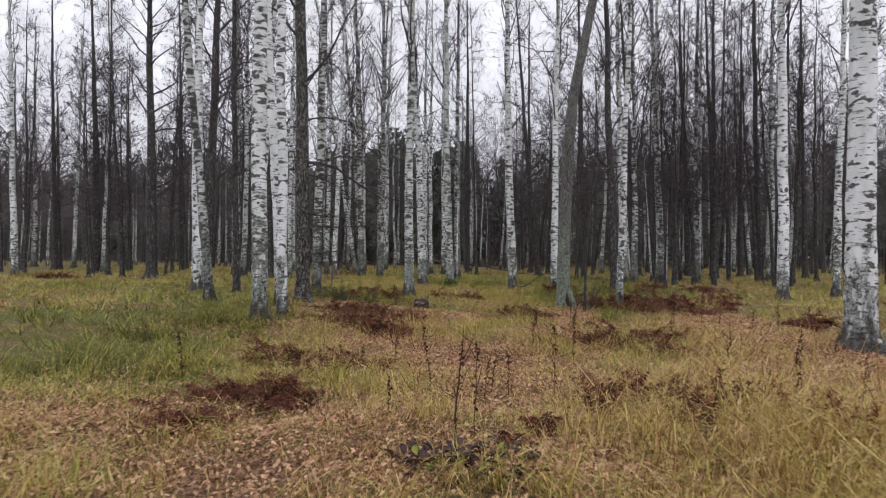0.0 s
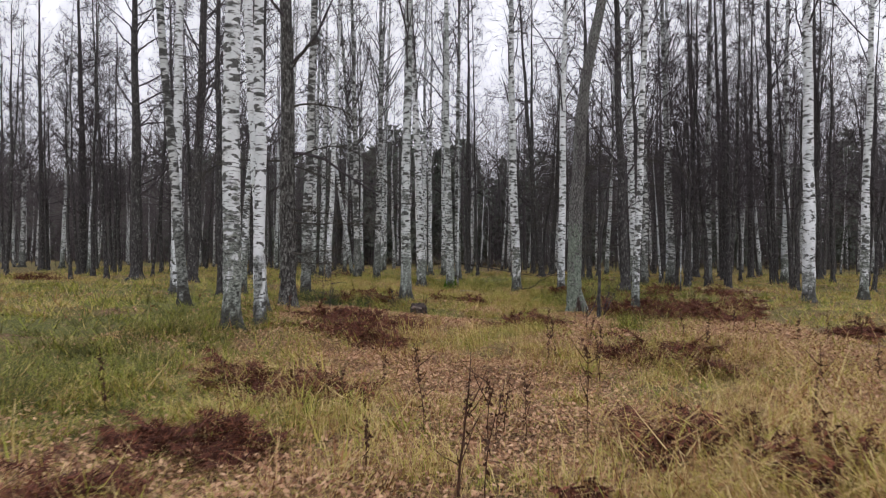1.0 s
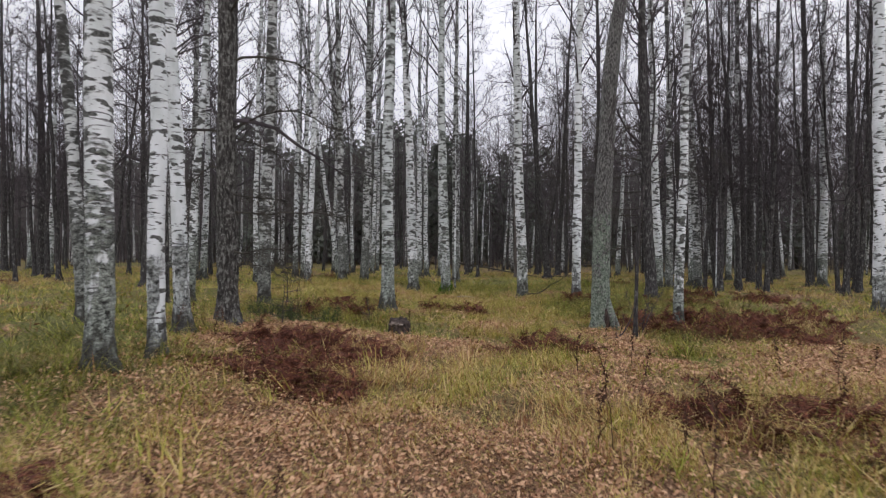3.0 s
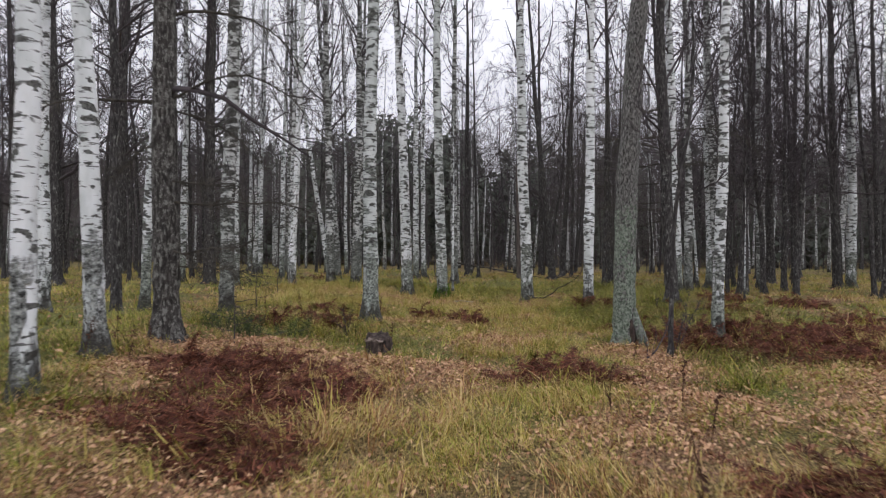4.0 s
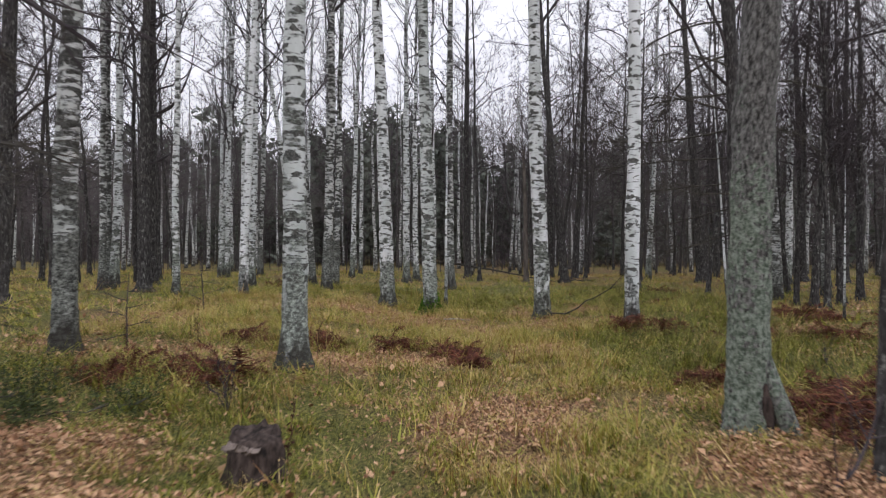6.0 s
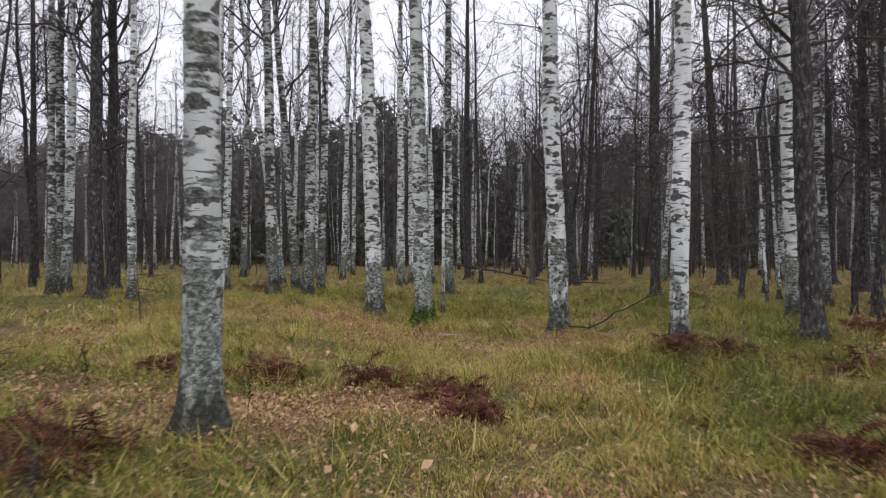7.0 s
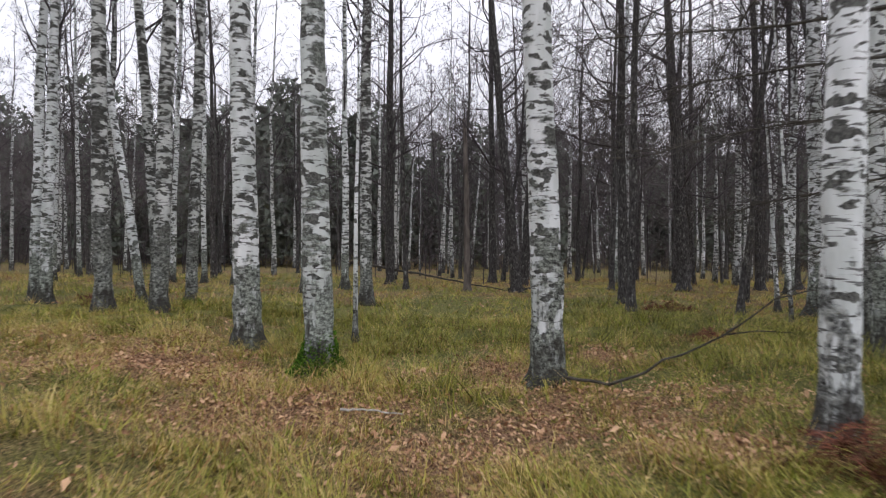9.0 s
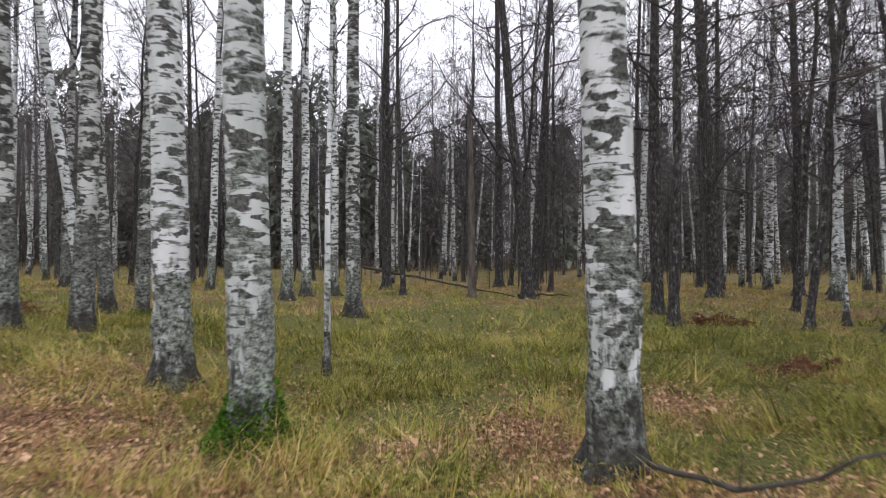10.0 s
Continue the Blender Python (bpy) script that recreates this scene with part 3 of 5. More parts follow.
BARK = {"birch": BIRCH, "greybirch": GREY_BIRCH, "darkbirch": DARK_BIRCH, "palebirch": PALE_BIRCH, "dark": DARK, "speckled": SPECKLED, "lichen": LICHEN}
WORDS = {"birch": ("birch_tree", "bare birch with dark-banded white bark"), "greybirch": ("birch_tree", "bare birch with grey-green mossy bark"),
         "palebirch": ("birch_tree", "bare birch with smooth white bark and thin bands"), "darkbirch": ("birch_tree", "bare old birch with dark weathered bark"), "dark": ("alder_tree", "bare dark-barked tree with crooked twigs"), "speckled": ("alder_tree", "bare tree with grey speckled bark"),
         "lichen": ("oak_tree", "leaning tree with lichen-grown ridged bark")}
PLACES = []


def tree(kind, x, y, r, lean=0.0, kink=(0.0, 0.0), note="", flare=0.55, limbs=(), height=None, wobble=None):
    """A leafless tree: trunk, crown and low dead limbs. limbs: height, azimuth, length, rise, thickness, sag."""
    rng = np.random.default_rng(1000 + len(PLACES))
    PLACES.append((x, y))
    name, words = WORDS[kind]
    thin = r < 0.08
    height = height or (rng.uniform(7, 9) if thin else rng.uniform(19, 24))
    ob = thing(name, x, y, words + (", " + note if note else ""), "tree", "trees of the wood")
    sides, rings = (18, 44) if y < 32 else (12, 26)
    style = "birch" if "birch" in kind else "dark"
    centre, radius = stem(rng, height, lean, r, wobble or (0.6 if thin else 1.0), kink, flare)
    part("trunk", trunk_mesh(rng, centre, radius, height, PALE_BIRCH if thin and style == "birch" else BARK[kind], sides, rings), ob)
    z0 = height * (0.42 if kind == "lichen" else 0.17 if style == "dark" and not thin else 0.3)
    n = 12 if thin else 15 if y < 21 else 30 if style == "birch" else 42
    part("crown", mesh_of("crown", *branching(rng, centre, radius, height, z0, n, style, 8, 7 if y < 24 or style == "birch" else 10, 0.17 if style == "birch" else 0.21, hair=True, plain=y >= 26), mats=[TWIG]), ob)
    if kind == "lichen":
        root = np.array(((0.06, -0.05, 0.9), (0.11, -0.08, 0.65), (0.18, -0.11, 0.4), (0.27, -0.15, 0.15), (0.36, -0.18, -0.1)))
        part("root", mesh_of("root", *tubes(root[None], np.array((0.045, 0.075, 0.085, 0.085, 0.08)), 12), mats=[BARK[kind]]), ob)
    for hz, az, length, rise, thick, sag in limbs:
        part("dead_limb", limb_mesh(rng, centre(hz), radians(az), length, radians(rise), thick, sag, 52), ob, "dark bare dead limb")
    return ob
    return ob


def hollow_shade(ob, x, y, low, high, wide):
    """A dark solid tube that stands for the shade between the trunk and its root."""
    rng = np.random.default_rng(251)
    u = np.linspace(0, 1, 12)
    line = np.stack([x + 0.02 * np.sin(5 * u), y + 0.03 * u, low + (high - low) * u], axis=1)
    v, q = tubes(line[None], wide * np.sqrt(np.clip(1 - (1.9 * u - 0.75) ** 2 * 0.7, 0.01, 1)), 12)
    part("hollow", mesh_of("hollow", v + rng.normal(0, 0.004, v.shape), q, mats=[STUMP]), ob, "dark solid piece for the shaded hollow at the foot")


LIMBS_WEST = ((3.4, -15, 3.0, 12, 0.0205, 0.35), (3.3, 20, 1.6, -8, 0.0205, 0.2), (2.3, -30, 1.3, -10, 0.022, 0.1), (2.0, -25, 2.4, -4, 0.0205, 0.12),
              (3.4, 190, 2.2, 5, 0.027, 0.2), (4.6, 15, 2.4, 30, 0.027, 0.6), (2.8, 170, 1.6, 0, 0.018, 0.1), (5.4, -40, 2.2, 25, 0.024, 0.4), (1.3, -20, 1.7, -8, 0.02, 0.05), (1.05, 5, 1.3, 6, 0.013, 0.2))
LIMBS_EAST = ((3.95, 137, 4.6, -7, 0.024, 0.0), (3.35, 143, 4.2, -10, 0.021, 0.0), (2.85, 150, 3.4, -8, 0.018, 0.0), (2.3, 146, 3.4, -12, 0.016, 0.0), (4.7, 131, 4.6, -3, 0.024, 0.1),
              (5.5, 122, 4.6, 6, 0.026, 0.2), (6.2, 152, 4.2, 10, 0.026, 0.3), (4.3, 178, 2.6, 6, 0.022, 0.3), (2.6, 196, 2.0, -4, 0.018, 0.1), (5.2, 205, 2.8, 15, 0.024, 0.4), (1.8, 170, 2.0, -8, 0.014, 0.0), (3.6, 20, 2.6, 8, 0.022, 0.3), (4.8, -10, 2.8, 12, 0.022, 0.3))
tree("palebirch", 5.30, 9.90, 0.202, 0.011, note="thick trunk")
tree("birch", -4.32, 11.55, 0.14, -0.002)
tree("palebirch", -4.97, 14.65, 0.118, -0.045)
tree("darkbirch", -6.95, 15.25, 0.107, -0.096)
tree("speckled", -4.93, 16.20, 0.186, -0.006, note="long low dead limbs", limbs=LIMBS_WEST)
tree("dark", 2.28, 16.85, 0.036, 0.012, note="slender crooked young stem", wobble=4.0)
oak = tree("lichen", 1.83, 18.05, 0.172, 0.026, (5.2, 0.16), flare=0.14, note="leaf litter at its foot")
hollow_shade(oak, 0.11, -0.165, -0.05, 0.5, 0.062)
tree("birch", 3.44, 18.40, 0.092, 0.022)
tree("darkbirch", -5.58, 19.75, 0.14, 0.014)
tree("dark", -8.65, 21.00, 0.105, -0.021)
tree("palebirch", -9.32, 19.50, 0.162, -0.005)
tree("greybirch", -2.65, 19.60, 0.142, 0.003)
tree("birch", -7.83, 20.70, 0.101, 0.046)
tree("palebirch", 9.50, 22.30, 0.178, 0.001)
tree("birch", 12.14, 24.20, 0.132, 0.020)
tree("palebirch", 2.18, 24.65, 0.132, 0.003, flare=0.3)
tree("dark", 4.69, 26.00, 0.171, -0.028, note="long low dead limbs", limbs=LIMBS_EAST)
tree("dark", -12.50, 27.00, 0.213, 0.027)
tree("birch", 0.72, 27.60, 0.18, -0.03)
tree("greybirch", -1.99, 28.20, 0.172, -0.022, note="green moss cushion round its foot")
tree("birch", 5.60, 28.80, 0.157, -0.024)
tree("dark", -16.62, 30.00, 0.246, -0.005)
tree("darkbirch", 6.28, 30.00, 0.141, -0.014)
tree("birch", -3.44, 30.40, 0.2, -0.046)
tree("birch", -1.88, 31.35, 0.043, 0.007, note="slender young stem")
tree("birch", -10.19, 31.30, 0.107, 0.006)
tree("dark", -11.33, 31.50, 0.185, 0.008)
tree("birch", -24.95, 31.70, 0.177, -0.029)
tree("darkbirch", -13.36, 32.50, 0.114, -0.008)
tree("darkbirch", -6.93, 33.00, 0.161, -0.029)
tree("birch", -13.26, 33.00, 0.149, 0.012)
tree("birch", 6.73, 33.00, 0.042, -0.075, note="slender young stem")
tree("darkbirch", 8.34, 33.30, 0.171, -0.037)
tree("darkbirch", -6.08, 33.50, 0.163, 0.008)
tree("darkbirch", -14.16, 34.00, 0.144, 0.001)
tree("dark", -13.05, 35.00, 0.195, 0.001)
tree("birch", -9.42, 35.40, 0.126, 0.006)
tree("birch", 8.77, 35.40, 0.209, -0.020)
tree("birch", 14.56, 35.80, 0.196, 0.022)
tree("birch", -10.02, 36.00, 0.118, 0.014)
tree("dark", 4.43, 36.00, 0.101, -0.002)
tree("dark", 14.14, 36.00, 0.185, -0.023)
tree("birch", 8.68, 37.00, 0.062, -0.052, note="slender young stem")
tree("darkbirch", -6.77, 37.30, 0.149, 0.026)
tree("birch", -24.01, 37.80, 0.156, 0.025)
tree("birch", -8.28, 37.90, 0.119, -0.150)
tree("dark", -24.61, 38.00, 0.244, -0.012)
tree("darkbirch", -2.27, 38.10, 0.171, -0.004)
tree("darkbirch", -7.93, 38.20, 0.164, -0.081)
tree("dark", 5.2, 39.00, 0.15, -0.025)
tree("dark", 13.42, 41.00, 0.209, -0.010)
tree("birch", -4.63, 42.00, 0.166, 0.003)
tree("dark", -21.12, 42.00, 0.172, -0.019)
tree("birch", -13.70, 43.00, 0.135, 0.010)
tree("birch", -13.99, 43.00, 0.156, 0.041)
tree("dark", 19.68, 43.00, 0.162, -0.012)
tree("dark", -31.61, 44.00, 0.183, -0.017)
tree("birch", -4.43, 44.00, 0.146, -0.004)
tree("birch", -3.67, 45.00, 0.143, -0.004)
tree("dark", 2.94, 45.00, 0.206, -0.086)
tree("birch", 13.62, 45.00, 0.172, 0.006)
tree("dark", -1.36, 46.00, 0.085, -0.031)
tree("dark", 9.87, 46.00, 0.259, -0.071)
tree("darkbirch", -13.16, 46.00, 0.147, 0.022)
tree("dark", 16.76, 46.00, 0.175, -0.011)
tree("birch", -8.14, 46.00, 0.140, 0.026)
tree("birch", -10.90, 46.90, 0.120, 0.018)
tree("dark", 13.53, 47.00, 0.192, -0.032)
tree("birch", -9.64, 47.00, 0.110, -0.017)
tree("dark", 15.63, 48.00, 0.212, -0.030)
tree("birch", -16.30, 48.00, 0.124, 0.009)
tree("birch", 7.66, 48.00, 0.147, 0.032)
tree("birch", -32.95, 48.00, 0.155, 0.036)
tree("darkbirch", -37.73, 50.00, 0.208, -0.013)
tree("dark", -2.18, 50.00, 0.198, -0.007)
tree("dark", 3.97, 50.00, 0.175, 0.050)
tree("birch", -8.56, 50.00, 0.123, 0.015)
tree("birch", -17.27, 52.00, 0.104, -0.018)
tree("dark", 2.76, 52.00, 0.183, -0.011)
tree("birch", 19.71, 52.00, 0.154, -0.090)
tree("palebirch", -4.2, 12.48, 0.1, -0.03)
tree("palebirch", -7.8, 30.65, 0.125, 0.035)
tree("darkbirch", 10.5, 34.8, 0.14, 0.0)
tree("birch", 6.7, 26.1, 0.025, 0.01, note="slender young stem", height=3.2)


def thicket_tree(x, y, height, seed):
    """A low, crooked, densely twigged tree of the second storey."""
    rng = np.random.default_rng(seed)
    PLACES.append((x, y))
    ob = thing("alder_tree", x, y, "low crooked bare tree with dense dark twigs", "tree", "trees of the wood")
    centre, radius = stem(rng, height, rng.normal(0, 0.05), height * 0.0066, 2.5)
    part("trunk", trunk_mesh(rng, centre, radius, height, DARK, 9, 18), ob)
    part("crown", mesh_of("crown", *branching(rng, centre, radius, height, height * 0.2, 34, "dark", 7, 12, 0.24, hair=True, plain=True), mats=[TWIG]), ob)


for i, (x, y) in enumerate(((8.0, 29.5), (9.8, 30.0), (12.6, 30.5), (7.9, 31.0), (10.9, 33.5), (16.5, 32.0), (13.0, 37.5), (18.0, 38.0), (9.6, 40.5), (21.5, 41.0), (15.2, 43.5),
                             (24.5, 47.0), (18.8, 50.0), (11.8, 49.5), (7.2, 53.0), (-15.5, 33.0), (-17.5, 33.0), (-20.0, 38.5), (-27.0, 35.0), (-28.5, 44.0), (-16.0, 41.0), (-23.5, 52.0), (-34.0, 53.0),
                             (-5.8, 53.5), (-11.5, 55.0), (22.5, 36.0), (27.0, 41.5),
                             (3.4, 53.0), (5.6, 57.0), (1.6, 59.0), (8.6, 57.5), (4.4, 48.5), (10.6, 54.0), (2.6, 65.0), (6.4, 63.0), (12.8, 61.0), (-8.5, 61.0), (0.9, 70.0), (9.4, 69.0))):
    thicket_tree(x, y, 10.5 + 6.5 * ((i * 7) % 10) / 10, 700 + i)
for i, (x, y) in enumerate(((13.2, 34.0), (18.5, 30.5), (19.5, 34.0), (17.0, 46.5), (22.0, 52.0), (28.0, 50.0), (13.8, 56.0), (9.0, 60.0), (18.5, 60.5), (26.0, 60.0), (33.0, 57.0), (-18.5, 47.0), (-26.5, 58.0), (-36.0, 46.0), (-14.5, 36.5), (-22.5, 45.5), (-31.0, 40.0), (-12.0, 48.5), (-19.5, 56.0), (-40.0, 56.0))):
    thicket_tree(x, y, 14.0 + 5.5 * ((i * 3) % 10) / 10, 750 + i)
for i, (x, y) in enumerate(((15.4, 29.5), (17.8, 27.0), (9.4, 31.6), (12.2, 29.2), (6.9, 35.5), (8.2, 30.6), (13.6, 31.0), (14.8, 33.6), (10.4, 37.4), (6.6, 45.0), (-19.8, 30.0), (-24.0, 40.0), (-17.0, 36.5), (-21.0, 33.5), (-30.0, 37.0),
                             (-22.0, 37.0), (-25.0, 42.5), (-29.5, 47.0), (-33.0, 51.0), (-19.0, 31.5), (-27.5, 46.0), (-23.5, 36.0), (-31.5, 44.5))):
    thicket_tree(x, y, 12.0 + 5.0 * ((i * 3) % 10) / 10, 780 + i)


def snag(x, y):
    """A dead broken stem with peeled pale wood."""
    rng = np.random.default_rng(77)
    PLACES.append((x, y))
    ob = thing("dead_tree", x, y, "dead broken tree trunk with peeled tan wood", "tree", "trees of the wood")
    centre, radius = stem(rng, 14, -0.03, 0.12)
    part("trunk", trunk_mesh(rng, centre, radius, 6.6, SNAG, 12, 26), ob)
    part("crown", mesh_of("crown", *branching(rng, centre, radius, 6.6, 3.8, 9, "dark", 4, 3, 0.25), mats=[TWIG]), ob)


snag(1.02, 45.0)


# ---- the far wood, where trees can no longer be counted ----
def far_wood(name, label, count, y_lo, y_hi, seed, white_share, low):
    rng = np.random.default_rng(seed)
    pieces, index, made, sprays = [], [], 0, 0
    near = np.array(PLACES)
    while made < count:
        y = y_lo + (y_hi - y_lo) * rng.random()
        x = rng.uniform(-1, 1) * (18 + 0.78 * y)
        if np.min(np.hypot(near[:, 0] - x, near[:, 1] - y)) < 1.2:
            continue
        height = (rng.uniform(15, 22) if rng.random() < low else rng.uniform(7, 14)) * (1.0 if y < 84 else 0.8)
        if -0.06 * y < x < 0.3 or x < -10:
            height *= 0.86
        r = height * rng.uniform(0.0055, 0.0085)
        white = rng.random() < white_share
        centre, radius = stem(rng, height, rng.normal(0, 0.03), r, 2.2, flare=0.3)
        base = np.array((x, y, float(ground_height(x, y)) - 0.1))
        z = np.linspace(0, height, 9)
        v, q = tubes(centre(z)[None], radius(z)[None], 6)
        pieces.append((v + base, q))
        index.append(np.full(len(q), 0 if white else 1))
        v, q, t = branching(rng, centre, radius, height, height * rng.uniform(0.12, 0.35), 16, "birch" if white else "dark", 5, 7 if y < 84 else 5, 0.2, True)
        pieces.append((v + base, q, t))
        index.append(np.full(len(q), 2))
        sprays += len(t)
        made += 1
    index.append(np.full(sprays, 2))
    tagged(new(name, mesh_of(name, *joined(pieces), mats=[FAR_BIRCH, HAZED_DARK, TWIG], index=np.concatenate(index))), label, "woods", kind="stuff")


far_wood("far_woods", "dense far wood of bare birches and haze-paled dark trees", 260, 50, 84, 31, 0.58, 0.8)
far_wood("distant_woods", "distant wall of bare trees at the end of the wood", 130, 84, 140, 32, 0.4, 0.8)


def wood_behind():
    """The same wood goes on behind and beside the walk."""
    rng = np.random.default_rng(9)
    pieces, index, sprays = [], [], 0
    for i in range(110):
        a, d = rng.uniform(3.5, 5.9), rng.uniform(9, 55)
        x, y = d * math.cos(a), d * math.sin(a) - 2
        height = rng.uniform(17, 23)
        centre, radius = stem(rng, height, rng.normal(0, 0.02), height * 0.007, 1.5)
        base = np.array((x, y, float(ground_height(x, y)) - 0.1))
        z = np.linspace(0, height, 8)
        v, q = tubes(centre(z)[None], radius(z)[None], 6)
        pieces.append((v + base, q))
        index.append(np.full(len(q), i % 2))
        v, q, t = branching(rng, centre, radius, height, height * 0.3, 10, "birch", 4, 0, 0.16, True)
        pieces.append((v + base, q, t))
        index.append(np.full(len(q), 2))
        sprays += len(t)
    index.append(np.full(sprays, 2))
    tagged(new("surrounding_woods", mesh_of("surrounding_woods", *joined(pieces), mats=[FAR_BIRCH, DARK, TWIG], index=np.concatenate(index))), "bare birch wood round the clearing", "woods", kind="stuff")


wood_behind()


def evergreens():
    """Spruces and pines in the distance, their dark green paled by painted haze."""
    rng = np.random.default_rng(41)
    verts, tris = [], []
    n = 0
    for i in range(220):
        y = rng.uniform(80, 135)
        x = rng.uniform(-1, 1) * (15 + 0.75 * y)
        height = rng.uniform(11, 18) * (1.05 if x < -3 else 1.0)
        if i % 5 == 0:
            x, y, height = rng.uniform(-34, -3), rng.uniform(76, 104), rng.uniform(12, 17.5)
        base = np.array((x, y, float(ground_height(x, y))))
        m = 820
        h = height * (0.08 + 0.92 * rng.random(m) ** 0.9)
        a = rng.random(m) * 2 * np.pi
        lobes = 1 + 0.3 * np.sin(2 * a + h * 0.9 + i) + 0.35 * np.sin(h * 1.3 + 2 * a + i * 2)
        shape = (0.13 * height * (1 - (h / height) ** 3) if i % 2 else 0.17 * height * (1 - np.abs(h / height - 0.6) ** 1.6)) * lobes + 0.3
        heart = rng.random(m) < 0.35
        q = shape * rng.random(m) ** 0.5 * np.where(heart, 0.75, 1.0)
        big = np.where(heart, 3.2, 1.15)[:, None]
        at = np.stack([np.cos(a) * q, np.sin(a) * q, h - 0.25 * q], axis=1)
        u = unit(rng.normal(0, 1, (m, 3)) + np.stack([np.cos(a), np.sin(a), 0 * a], axis=1)) * rng.uniform(0.16, 0.4, (m, 1)) * big ** 0.6
        w = unit(np.cross(u, rng.normal(0, 1, (m, 3)))) * rng.uniform(0.05, 0.13, (m, 1)) * big
        v = np.stack([at - w, at + w, at + u * 2], axis=1).reshape(-1, 3) + base
        k = np.arange(m)[:, None] * 3 + n
        verts.append(v)
        tris.append(k + (0, 1, 2))
        n += len(v)
    tagged(new("far_evergreens", mesh_of("far_evergreens", np.concatenate(verts), None, np.concatenate(tris), [HAZED_NEEDLE], False)), "green spruces far behind the birches, paled for haze", "woods", kind="stuff")


evergreens()


def brush():
    """Thin undergrowth between the far stems."""
    rng = np.random.default_rng(51)
    n = 1000
    y = rng.uniform(50, 110, n)
    x = rng.uniform(-1, 1, n) * (12 + 0.75 * y)
    z = ground_height(x, y)
    h = rng.uniform(1.5, 6.0, n)
    base = np.stack([x, y, z], axis=1)
    lean = rng.normal(0, 0.08, (n, 2))
    pts = np.stack([base + np.stack([lean[:, 0] * h * u * u, lean[:, 1] * h * u, h * u], axis=1) for u in (0, 0.35, 0.7, 1)], axis=1)
    pieces = [tubes(pts, rng.uniform(0.012, 0.035, (n, 1)) * np.array((1, 0.8, 0.5, 0.15)), 3)]
    row = np.repeat(np.arange(n), 16)
    u = rng.uniform(0.15, 1, len(row))
    s = base[row] + np.stack([lean[row, 0] * h[row] * u * u, lean[row, 1] * h[row] * u, h[row] * u], axis=1)
    d = unit(rng.normal(0, 1, (len(row), 3)) * (1, 1, 0.3) + (0, 0, 0.5)) * (h[row] * 0.22 * rng.uniform(0.4, 1.2, len(row)))[:, None]
    pieces.append(spikes(s, s + d, 0.013))
    tagged(new("undergrowth", mesh_of("undergrowth", *joined(pieces), mats=[TWIG])), "tangle of thin bare saplings under the trees", "undergrowth", kind="stuff")


brush()


def twig_mass(name, label, n, seed, y_lo, y_hi, low, thin, gap, floor):
    """A closed mass of fine twigs; gap: how far it stays clear of the opening ahead."""
    rng = np.random.default_rng(seed)
    y = rng.uniform(y_lo, y_hi, n)
    x = rng.uniform(-1, 1, n) * (12 + 0.75 * y)
    keep = np.abs(x + 1.5) > gap
    x, y = x[keep], y[keep]
    n = len(x)
    top = (low + 8.5 * lattice(x, y, 9.0, seed + 1) + 4 * lattice(x, y, 3.0, seed + 2)) * (1 - 0.36 * np.clip((-12 - x) / 8, 0, 1))
    h = floor + (top - floor) * rng.random(n) ** 0.92
    start = np.stack([x, y, ground_height(x, y) + h], axis=1)
    way = unit(rng.normal(0, 1, (n, 3)) * (0.75, 0.75, 0.5) + (0, 0, 0.75))
    side = unit(np.cross(way, rng.normal(0, 1, (n, 3)))) * (thin * rng.uniform(0.6, 1.4, n) * (1.05 - 0.7 * np.clip(h / top, 0, 1)))[:, None]
    verts = np.stack([start - side, start + side, start + way * rng.uniform(0.9, 2.8, (n, 1))], axis=1).reshape(-1, 3)
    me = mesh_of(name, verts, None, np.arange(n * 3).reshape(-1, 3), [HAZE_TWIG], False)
    tagged(new(name, me), label, "woods", kind="stuff")


twig_mass("distant_thicket", "closed grey-brown twig mass of the distant wood, paled for haze", 280000, 57, 78, 150, 14, 0.035, 0, -0.5)
twig_mass("thicket", "fine grey-brown twigs between the trees, paled for haze", 60000, 91, 44, 78, 8, 0.012, 6, 3.5)


